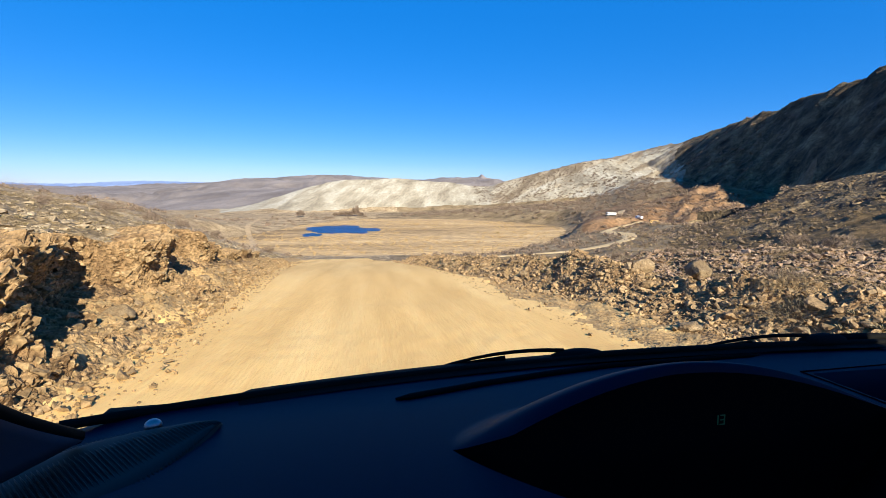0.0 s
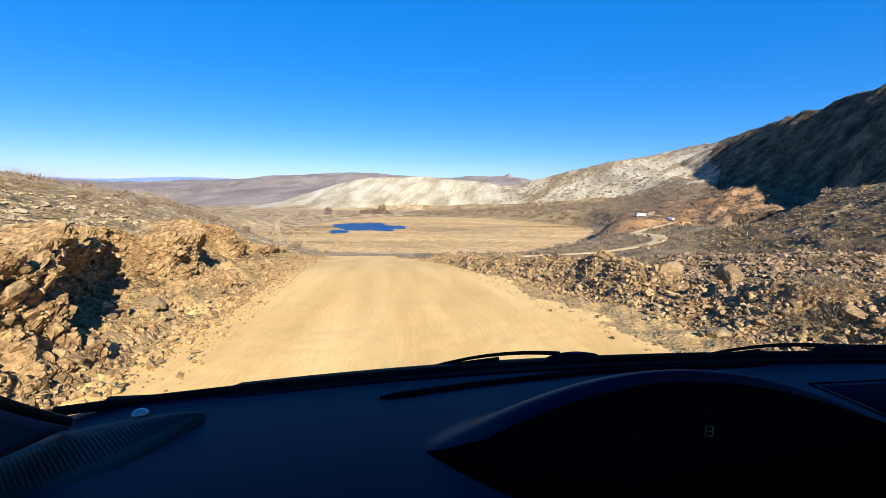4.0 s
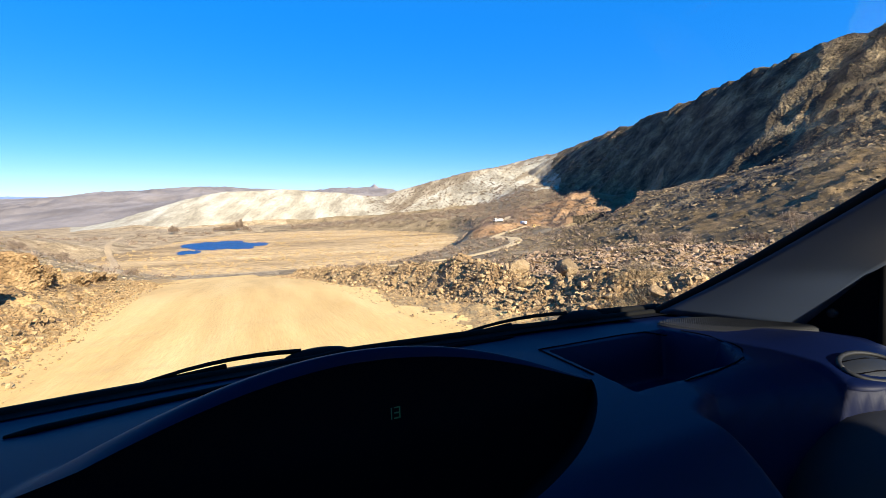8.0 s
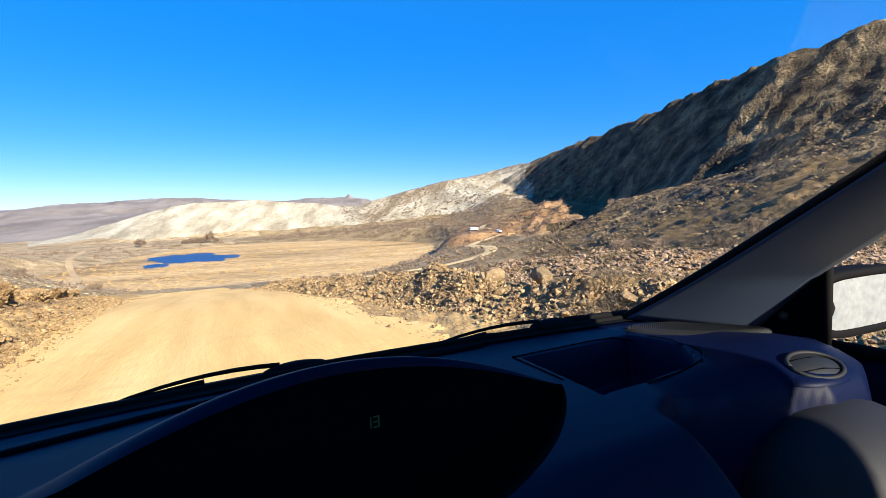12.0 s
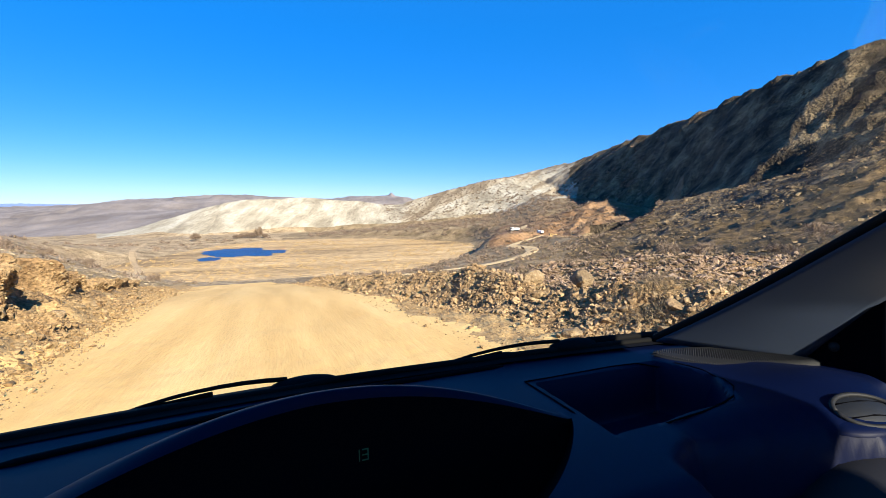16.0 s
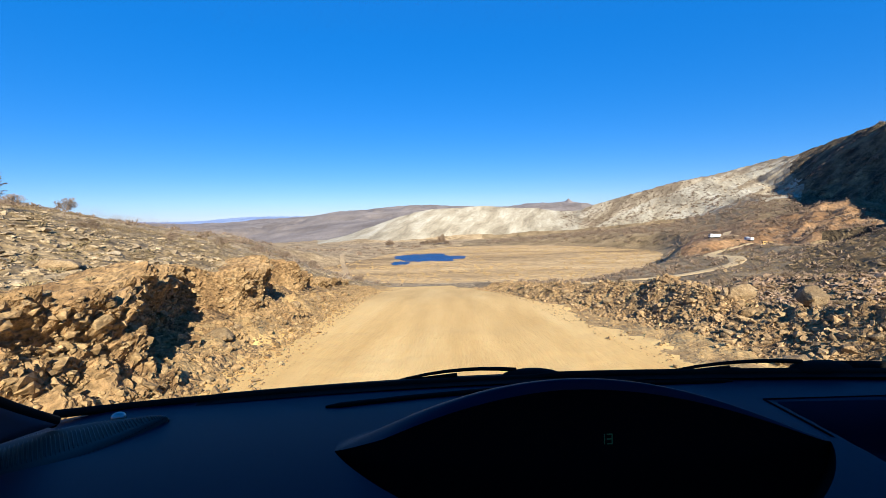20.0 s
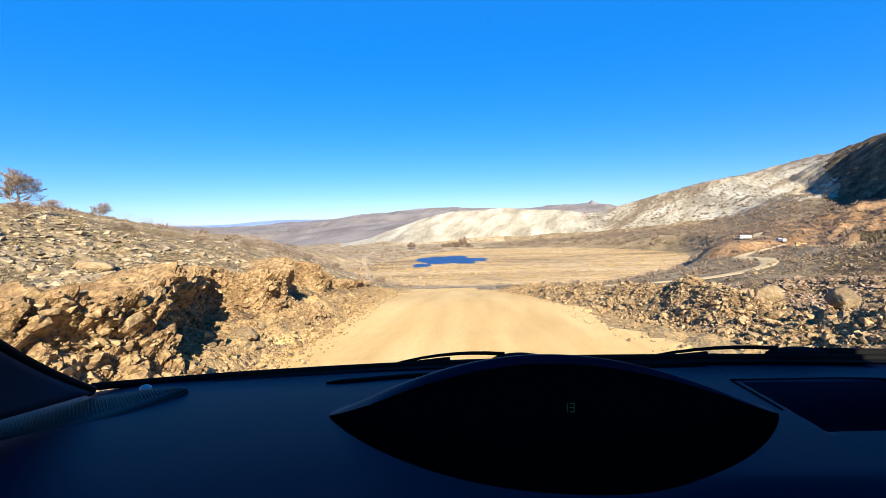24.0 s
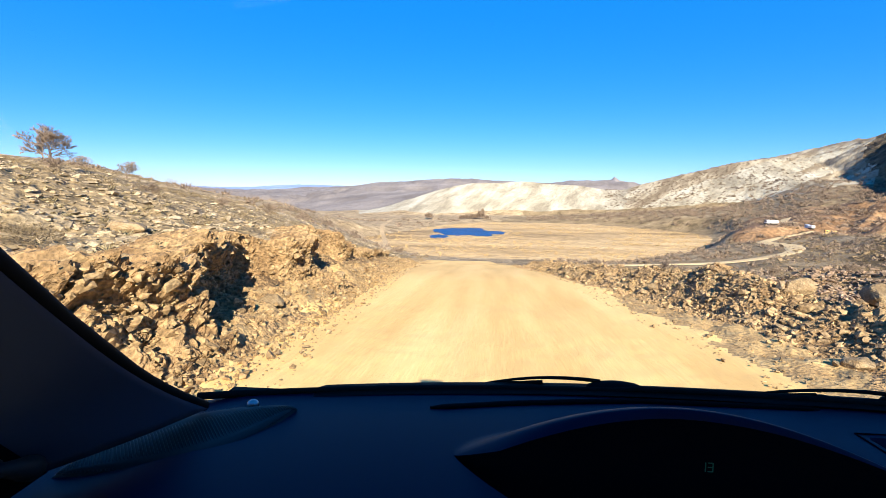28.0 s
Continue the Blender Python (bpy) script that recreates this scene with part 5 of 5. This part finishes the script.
# the bowl is coloured black to give the shade under the hood
for k, (name, mat, label) in enumerate((("dashboard", M_DASH, ""), ("instrument_hood", M_DASH, "arched hood over the instruments, tinted sky navy"), ("instrument_bowl", M_BLACK, "instrument recess with its shade painted black"), ("storage_tray", M_DASH, "sunken open tray"))):
    bm = bmesh.new()
    seen = {}
    for i, j in zip(*np.where(dash_kind == k)):
        q = []
        for a, b in ((i, j), (i + 1, j), (i + 1, j + 1), (i, j + 1)):
            if (a, b) not in seen:
                seen[(a, b)] = bm.verts.new((DX[a, b], DY[a, b], DZ[a, b]))
            q.append(seen[(a, b)])
        bm.faces.new(q)
    bmesh.ops.remove_doubles(bm, verts=bm.verts, dist=1e-5)
    part(name, bm, mat, car, label)


def dash_z(x, y):
    i = int(np.abs(xs - x).argmin())
    return float(DZ[i, np.abs(DY[i] - y).argmin()])


# a black strip on the dash stands in for the dark slot opening
slot_pts = [(x, float(np.interp(x, [-0.33, -0.2, -0.1, 0.0, 0.28], [0.566, 0.598, 0.615, 0.628, 0.628]))) for x in np.linspace(-0.328, 0.270, 30)]
bm = tube(bmesh.new(), [(x, y, dash_z(x, y) + 0.001) for x, y in slot_pts], [0.003] + [0.008] * 28 + [0.003], 8, 0.35)
part("defroster_slot", bm, M_BLACK, car, "narrow air slot laid on as a black strip")

# seam round the tray and the display digits
bm = bmesh.new()
tray_ring = [(x + (0.012 if x > 0.33 else -0.012), y + (0.010 if y > 0.44 else -0.010)) for x, y in TRAY]
tray_ring = [tuple(p) for p in finish_line(np.array(tray_ring + tray_ring[:1]), 2)]
tube(bm, [(x, y, dash_z(x, y) + 0.0006) for x, y in tray_ring], 0.0011, 5)
part("tray_seam", bm, M_BLACK, car)
SEGMENTS = {"1": "bc", "3": "abgcd"}
for k, digit in enumerate("13"):
    bm = bmesh.new()
    ox, oz, w, h, t = -0.004 + 0.008 * k, -0.158, 0.005, 0.010, 0.0008
    spans = {"a": (0, h, w, h), "g": (0, h / 2, w, h / 2), "d": (0, 0, w, 0), "b": (w, h / 2, w, h), "c": (w, 0, w, h / 2)}
    for s_ in SEGMENTS[digit]:
        x0, z0, x1, z1 = spans[s_]
        box(bm, (ox + x0 - t / 2, 0.414, oz + z0 - t / 2), (ox + x1 + t / 2, 0.415, oz + z1 + t / 2))
    part("display_digit", bm, M_LED, car, "dim green display digit", smooth=False)

# speaker grilles at both ends of the dashboard, ribbed
LEAF_NEAR = [(-0.738, 0.356), (-0.67, 0.364), (-0.605, 0.374), (-0.562, 0.410), (-0.535, 0.470), (-0.522, 0.535)]
LEAF_FAR = [(-0.738, 0.362), (-0.724, 0.425), (-0.702, 0.480), (-0.660, 0.522), (-0.60, 0.540), (-0.526, 0.539)]
for sgn in (1, -1):
    near, far_ = finish_line(np.array(LEAF_NEAR), 2), finish_line(np.array(LEAF_FAR), 2)

    def leaf(a, b, near=near, far_=far_, sgn=sgn):
        k = a * (len(near) - 1)
        i, f_ = min(int(k), len(near) - 2), k - min(int(k), len(near) - 2)
        p, q = near[i] * (1 - f_) + near[i + 1] * f_, far_[i] * (1 - f_) + far_[i + 1] * f_
        x, y = p * (1 - b) + q * b
        edge = min(b, 1 - b, a, 1 - a)
        z = -0.176 + 0.010 * a + 0.007 * min(1, edge * 8)
        return (x, y, z) if sgn < 0 else (-x - 0.012, 0.50 + (y - 0.45) * 0.75, z)

    grille = grid_part("speaker_grille", leaf, 40, 12, M_GRILLE, car, "charcoal ribbed grille on the dashboard corner")
    bm = bmesh.new()
    for k in range(1, 84):
        a = k / 84
        pts = [leaf(a * 0.98 + 0.01, b) for b in (0.06, 0.35, 0.65, 0.94)]
        if (Vector(pts[0]) - Vector(pts[-1])).length > 0.01:
            tube(bm, [(x, y, z + 0.0007) for x, y, z in pts], 0.0009, 4)
    part("grille_rib", bm, M_RIB, grille)
bm = dome(bmesh.new(), (-0.597, 0.546, -0.166), (0.009, 0.008, 0.007), 18, 8, -0.2)
part("sun_sensor", bm, M_METAL, car, "small shiny sensor dome")

# open round vent at the passenger's end; a black disc stands for its dark opening
bm = tube(bmesh.new(), [(-0.690 + 0.038 * math.cos(k * math.pi / 16), 0.258 + 0.030 * math.sin(k * math.pi / 16), dash_z(-0.690, 0.258) + 0.004 + 0.004 * math.sin(k * math.pi / 16)) for k in range(33)], 0.005, 8)
vent = part("vent_ring", bm, M_GRILLE, car, "charcoal ring of an open round vent")
bm = dome(bmesh.new(), (-0.690, 0.258, dash_z(-0.690, 0.258) + 0.002), (0.034, 0.026, 0.003), 24, 4, 0.0)
part("vent_disc", bm, M_BLACK, vent, "black disc standing for the vent opening")

# scuttle, wipers and the windscreen's black border
bm = bmesh.new()


def cowl(a, b):
    x = -0.60 + 1.24 * a
    lift = 0.010 * step(-0.545, -0.53, np.array(x)) - 0.006 * (a - 0.4)
    prof = [(0.640, -0.182), (0.662, -0.181), (0.700, -0.186), (0.716, -0.196), (0.722, -0.25)]
    k = b * 4
    i = min(int(k), 3)
    y = prof[i][0] * (1 - k + i) + prof[i + 1][0] * (k - i)
    z = prof[i][1] * (1 - k + i) + prof[i + 1][1] * (k - i)
    return x, y - 0.672 + float(glass_foot(np.array(x))), z + float(lift) + 0.011 * a


grid_part("wiper_cowl", cowl, 60, 12, M_COWL, car, "black plastic scuttle below the windscreen")
edge_pts = [(x, float(glass_foot(np.array(x))) - 0.010, -0.168 + 0.004 * (x > 0)) for x in np.linspace(-0.70, 0.64, 37)]
bm = tube(bmesh.new(), edge_pts, 0.006, 8)
part("windscreen_seal", bm, M_RUBBER, car)
for side, (hx, hy, hz) in enumerate(((-0.023, 0.678, -0.160), (0.423, 0.650, -0.152))):
    bm = dome(bmesh.new(), (hx, hy, hz - 0.010), (0.050, 0.018, 0.013), 20, 8, -0.5)
    part("wiper_hub", bm, M_COWL, car, "rounded black wiper pivot cap")
    reach = -0.24 if side == 0 else -0.27
    arm_pts = [(hx + reach * k, hy + 0.002 + 0.016 * k, hz - 0.002 + 0.030 * k - 0.050 * k * k) for k in (0.1, 0.22, 0.34, 0.46, 0.58, 0.7, 0.85, 1.0)]
    bm = tube(bmesh.new(), arm_pts, [0.0036, 0.0034, 0.0032, 0.003, 0.0028, 0.0026, 0.0023, 0.002], 8)
    arm = part("wiper_arm", bm, M_RUBBER, car, "thin black wiper arm")
    bm = tube(bmesh.new(), [(hx + reach * 0.5, hy + 0.012, hz - 0.008), (hx + reach * 0.85, hy + 0.016, hz - 0.017)], 0.0038, 8)
    part("blade_clip", bm, M_RUBBER, arm)
    bm = tube(bmesh.new(), [(hx - 0.02 + reach * 1.25, hy + 0.022, hz - 0.029), (hx + reach * 0.6, hy + 0.02, hz - 0.020), (hx + 0.10, hy + 0.008, hz - 0.014)], 0.005, 8)
    part("wiper_blade", bm, M_RUBBER, arm, "black rubber wiper blade")
bm = tube(bmesh.new(), [(0.455, 0.652, -0.160), (0.53, 0.647, -0.160), (0.605, 0.640, -0.160)], [0.009, 0.007, 0.006], 8)
part("wiper_blade_end", bm, M_RUBBER, car)
for x in (0.10, 0.30):
    part("washer_nozzle", dome(bmesh.new(), (x, 0.668, -0.170), (0.022, 0.010, 0.008), 12, 5, -0.2), M_COWL, car)


# pillars beside the windscreen, with the corner panels and door tops
def mix3(p, q, t):
    return tuple(a + (b - a) * t for a, b in zip(p, q))


for sgn in (1, -1):
    if sgn > 0:
        base_f, top_f, flare_by = (0.605, 0.608, -0.166), (0.638, -0.058, 0.321), 0.03
        base_r, mid_r, top_r = (0.726, 0.470, -0.180), (0.732, 0.380, -0.073), (0.655, -0.088, 0.304)
    else:
        base_f, top_f, flare_by = (0.712, 0.503, -0.163), (0.534, -0.042, 0.308), 0.063
        base_r, mid_r, top_r = (0.742, 0.336, -0.158), (0.742, 0.262, -0.060), (0.655, -0.088, 0.280)

    def pillar(a, b, sgn=sgn, base_f=base_f, top_f=top_f, base_r=base_r, mid_r=mid_r, top_r=top_r, flare_by=flare_by):
        f = mix3(base_f, top_f, a)
        flare = (1 - a) ** 6
        f = (f[0] - flare_by * flare, f[1] + 0.004 * flare, f[2] + 0.006 * flare)
        r = mix3(base_r, mid_r, min(a / 0.18, 1)) if a < 0.18 else mix3(mid_r, top_r, (a - 0.18) / 0.82)
        p = mix3(f, r, b)
        bulge = math.sin(math.pi * b) * 0.010
        return sgn * (p[0] - bulge), p[1] - bulge * 0.6, p[2] + bulge * 0.3

    pil = grid_part("windscreen_pillar", pillar, 40, 14, M_TRIM, car, "grey trimmed windscreen pillar", thick=0.012, offset=0)
    seal = [pillar(t, 0.0, 1) for t in (0, 0.04, 0.08, 0.12, 0.17, 0.22, 0.4, 0.6, 0.8, 1)]
    bm = tube(bmesh.new(), [(sgn * (q[0] + 0.003), q[1] + 0.006, q[2]) for q in seal], 0.0075, 8)
    part("glass_seal", bm, M_RUBBER, pil, "black rubber glass seal")
    # triangular black panel in the corner of the side window
    back, lift = (0.0, 0.0) if sgn > 0 else (-0.130, 0.022)
    outline = [(0.476, -0.184), (0.474, -0.158), (0.462, -0.128), (0.440, -0.105), (0.410, -0.084), (0.372, -0.064), (0.366, -0.066), (0.366, -0.192)]
    bm = bmesh.new()
    f1 = [bm.verts.new((sgn * 0.730, y + back, z + lift)) for y, z in outline]
    f2 = [bm.verts.new((sgn * 0.744, y + back, z + lift)) for y, z in outline]
    bm.faces.new(f1)
    bm.faces.new(f2[::-1])
    for i in range(len(outline)):
        bm.faces.new((f1[i], f1[(i + 1) % len(outline)], f2[(i + 1) % len(outline)], f2[i]))
    panel = part("corner_panel", bm, M_BLACK, car, "black triangular mirror mounting panel", smooth=False)
    bm = dome(bmesh.new(), (sgn * 0.727, 0.420 + back, -0.145 + lift), (0.006, 0.008, 0.008), 12, 6)
    part("panel_screw", bm, M_GRILLE, panel)
    if sgn < 0:
        bm = tube(bmesh.new(), [(-0.728, 0.322, -0.142), (-0.712, 0.312, -0.136), (-0.704, 0.298, -0.128), (-0.702, 0.282, -0.119), (-0.704, 0.270, -0.113)], [0.010, 0.013, 0.012, 0.008, 0.006], 12)
        part("mirror_lever", bm, M_GRILLE, panel, "rounded dark mirror adjusting lever")
    bm = tube(bmesh.new(), [(sgn * 0.737, 0.364 + back, -0.19), (sgn * 0.737, 0.362 + back, -0.060 + lift)], 0.007, 8)
    part("window_channel", bm, M_RUBBER, car)
    door = grid_part("door_panel", lambda a, b, sgn=sgn: (sgn * (0.705 + 0.05 * b - 0.03 * math.sin(math.pi * b) * 0.5), 0.48 - 2.2 * a, -0.75 + 0.566 * b), 20, 8, M_DASH, car, "dark door lining", thick=0.03, offset=1 if sgn > 0 else -1)
    bm = tube(bmesh.new(), [(sgn * 0.748, 0.36, -0.186), (sgn * 0.755, -0.6, -0.19), (sgn * 0.755, -1.72, -0.19)], 0.010, 8)
    part("door_sill", bm, M_RUBBER, door)
    if sgn > 0:
        # vent in a moulded pod at the driver's end, and the column below
        pod = part("vent_bezel", dome(bmesh.new(), (0.560, 0.316, -0.182), (0.070, 0.046, 0.016), 28, 12, 0.0), M_DASH, car, "rounded vent pod at the end of the dashboard")
        bm = bmesh.new()
        ring_c, ring_n = Vector((0.551, 0.298, -0.1650)), Vector((-0.14, -0.42, 0.90)).normalized()
        ra = ring_n.cross(Vector((0, 0, 1))).normalized()
        rb = ring_n.cross(ra)
        tube(bm, [ring_c + ra * (0.036 * math.cos(k * math.pi / 12)) + rb * (0.023 * math.sin(k * math.pi / 12)) for k in range(25)], 0.003, 6)
        vent = part("vent_ring", bm, M_GRILLE, pod, "round air vent ring")
        bm = bmesh.new()
        rows = [[bm.verts.new(ring_c + ring_n * (0.006 * (1 - q * q) - 0.001) + ra * (0.034 * q * math.cos(k * math.pi / 16)) + rb * (0.0215 * q * math.sin(k * math.pi / 16))) for k in range(32)] for q in (1.0, 0.75, 0.5, 0.25)]
        for q, w in zip(rows[:-1], rows[1:]):
            for k in range(32):
                bm.faces.new((q[k], q[(k + 1) % 32], w[(k + 1) % 32], w[k]))
        bm.faces.new(rows[-1])
        part("vent_flap", bm, M_FLAP, vent, "closed grey round vent flap")
        for k in (-1, 1):
            c = ring_c + rb * (0.010 * k) + ring_n * 0.004
            bm = tube(bmesh.new(), [c - ra * 0.029 - ring_n * 0.004, c, c + ra * 0.029 - ring_n * 0.004], 0.0009, 6)
            part("flap_groove", bm, M_BLACK, vent)
        col = part("steering_column", dome(bmesh.new(), (0.545, 0.272, -0.345), (0.165, 0.115, 0.145), 48, 24, -0.5), M_COLUMN, car, "rounded grey steering column cover")
        bm = tube(bmesh.new(), [(0.600, 0.175, -0.335), (0.620, 0.150, -0.333), (0.650, 0.130, -0.331), (0.680, 0.115, -0.330)], [0.012, 0.011, 0.016, 0.014], 10)
        part("stalk", bm, M_COLUMN, col, "grey control stalk")
        # outside mirror
        shell = new("door_mirror")
        shell.parent = car
        tagged(shell, "dark door mirror with dusty glass")

        def oval(a, k, grow, back):
            t = 2 * math.pi * a
            ex = math.copysign(abs(math.cos(t)) ** 0.45, math.cos(t))
            ez = math.copysign(abs(math.sin(t)) ** 0.45, math.sin(t))
            return 0.998 + ex * (0.105 + grow), 0.413 - 0.019 * ex + back, -0.151 + ez * (0.050 + grow) + 0.004 * ex

        bm = bmesh.new()
        bm.faces.new([bm.verts.new(oval(i / 40, 0, -0.001, 0)) for i in range(40)])
        part("mirror_glass", bm, M_MIRROR, shell, "dusty mirror glass, bright reflection painted in", smooth=False)
        bm = bmesh.new()
        prof = [(0.0, 0.001), (0.012, -0.006), (0.016, 0.01), (0.014, 0.05), (0.0, 0.085), (-0.035, 0.10)]
        rings = [[bm.verts.new(oval(i / 40, 0, g, b)) for i in range(40)] for g, b in prof]
        for q, w in zip(rings[:-1], rings[1:]):
            for i in range(40):
                bm.faces.new((q[i], q[(i + 1) % 40], w[(i + 1) % 40], w[i]))
        bm.faces.new(rings[-1])
        part("mirror_housing", bm, M_COWL, shell, "dark grey plastic housing")
        bm = tube(bmesh.new(), [(0.738, 0.41, -0.165), (0.82, 0.43, -0.16), (0.90, 0.45, -0.155)], [0.03, 0.026, 0.03], 12)
        part("mirror_foot", bm, M_COWL, shell)

# unseen roof, rear and floor close the cabin and bounce light; the windscreen; the inside mirror
grid_part("roof_lining", lambda a, b: (-0.69 + 1.38 * a, -0.08 - 1.84 * b, 0.255 + 0.06 * math.sin(math.pi * a)), 10, 10, M_BOUNCE, car, "unseen roof lining, light grey to bounce light", thick=0.03, offset=1)
for sgn in (1, -1):
    # unseen roof edge, narrowed to let the sun onto the steering column
    grid_part("roof_side", lambda a, b, sgn=sgn: (sgn * (0.68 + 0.022 * b), -0.08 - 2.1 * a, 0.270 - 0.035 * b), 8, 3, M_CLOTH, car, thick=0.02, offset=0)
    grid_part("door_pillar", lambda a, b, sgn=sgn: (sgn * (0.755 - 0.11 * a), -0.72 - 0.14 * b, -0.19 + 0.42 * a), 8, 2, M_CLOTH, car, thick=0.02, offset=0)
grid_part("rear_wall", lambda a, b: (-0.76 + 1.52 * a, -1.75 - 0.20 * b, -0.75 + 0.58 * b), 6, 6, M_BOUNCE, car, thick=0.03, offset=0)
grid_part("cabin_floor", lambda a, b: (-0.76 + 1.52 * a, 0.62 - 2.4 * b, -0.78), 6, 6, M_BOUNCE, car, thick=0.03, offset=0)
grid_part("dashboard_front", lambda a, b: (-0.75 + 1.5 * a, 0.07 + 0.10 * b, -0.36 - 0.40 * b), 10, 4, M_DASH, car, thick=0.02, offset=0)
grid_part("firewall", lambda a, b: (-0.72 + 1.44 * a, 0.70, -0.80 + 0.59 * b), 6, 4, M_COWL, car, thick=0.02, offset=0)
shield = grid_part("windscreen", lambda a, b: (-0.70 + 1.31 * a + 0.10 * b * (0.5 - a), float(glass_foot(np.array(-0.70 + 1.31 * a))) - 0.004 - 0.71 * b, -0.160 + 0.47 * b), 16, 10, M_GLASS, car, "clear windscreen glass")
shield.visible_shadow = False
inner = new("rear_view_mirror")
inner.parent = car
tagged(inner, "dark interior rear-view mirror")
bm = box(bmesh.new(), (0.105, 0.185, 0.262), (0.33, 0.215, 0.322))
part("mirror_case", bm, M_BLACK, inner, bevel=0.012)
bm = tube(bmesh.new(), [(0.20, 0.215, 0.30), (0.17, 0.215, 0.315), (0.15, 0.17, 0.33)], 0.008, 8)
part("mirror_stem", bm, M_BLACK, inner)

# outer body, so that the car stands on its wheels
M_PAINT = plain("dusty dark grey car paint", (0.035, 0.04, 0.05), 0.4, spec=0.5, grain=0.05, scale=60)
for sgn in (1, -1):
    def flank(a, b, sgn=sgn):
        y = 1.18 - 3.18 * a
        top = -0.205 if y < 0.42 else -0.36 - 0.22 * max(0, (y - 0.62) / 0.56) ** 1.3
        return sgn * (0.772 + 0.030 * math.sin(math.pi * b) - 0.10 * max(0, (y - 0.75) / 0.43) ** 2 - 0.06 * max(0, (-1.5 - y) / 0.5) ** 2), y, -1.10 + (top + 1.10) * b

    grid_part("body_side", flank, 44, 10, M_PAINT, car, "dusty dark painted body side", thick=0.02, offset=0)
    for y in (0.82, -1.42):
        hub_at = Matrix.Translation((sgn * 0.73, y, -1.10 if y > 0 else -1.00)) @ Euler((0, math.pi / 2, 0)).to_matrix().to_4x4()
        bm = bmesh.new()
        bmesh.ops.create_cone(bm, cap_ends=True, segments=32, radius1=0.290, radius2=0.290, depth=0.19, matrix=hub_at)
        bmesh.ops.bevel(bm, geom=[e for e in bm.edges if e.calc_face_angle(0) > 0.8], offset=0.03, segments=3, affect="EDGES")
        w = part("wheel", bm, M_RUBBER, car, "black road tyre")
        bm = bmesh.new()
        bmesh.ops.create_cone(bm, cap_ends=True, segments=24, radius1=0.19, radius2=0.17, depth=0.03, matrix=Matrix.Translation((sgn * 0.105, 0, 0)) @ hub_at)
        part("rim", bm, M_METAL, w, "satin metal wheel rim")
grid_part("bonnet", lambda a, b: (-0.70 + 1.40 * a, 0.73 + 0.47 * b - 0.08 * (2 * a - 1) ** 2 * b, -0.360 - 0.22 * b ** 1.3 - 0.03 * (2 * a - 1) ** 2), 16, 10, M_PAINT, car, "dusty dark bonnet", thick=0.012, offset=0)
grid_part("front_bumper", lambda a, b: (-0.70 + 1.40 * a, 1.20 - 0.10 * (2 * a - 1) ** 2 + 0.05 * math.sin(math.pi * b), -1.08 + 0.49 * b), 16, 8, M_PAINT, car, "painted front bumper", thick=0.02, offset=0)
grid_part("rear_bumper", lambda a, b: (-0.72 + 1.44 * a, -1.99 + 0.10 * (2 * a - 1) ** 2, -1.08 + 0.90 * b), 16, 8, M_PAINT, car, "painted tailgate and bumper", thick=0.02, offset=0)
grid_part("roof_skin", lambda a, b: (-0.70 + 1.40 * a, -0.05 - 1.90 * b, 0.300 + 0.055 * math.sin(math.pi * a) - 0.05 * b * b), 12, 10, M_PAINT, car, "painted car roof", thick=0.01, offset=1)
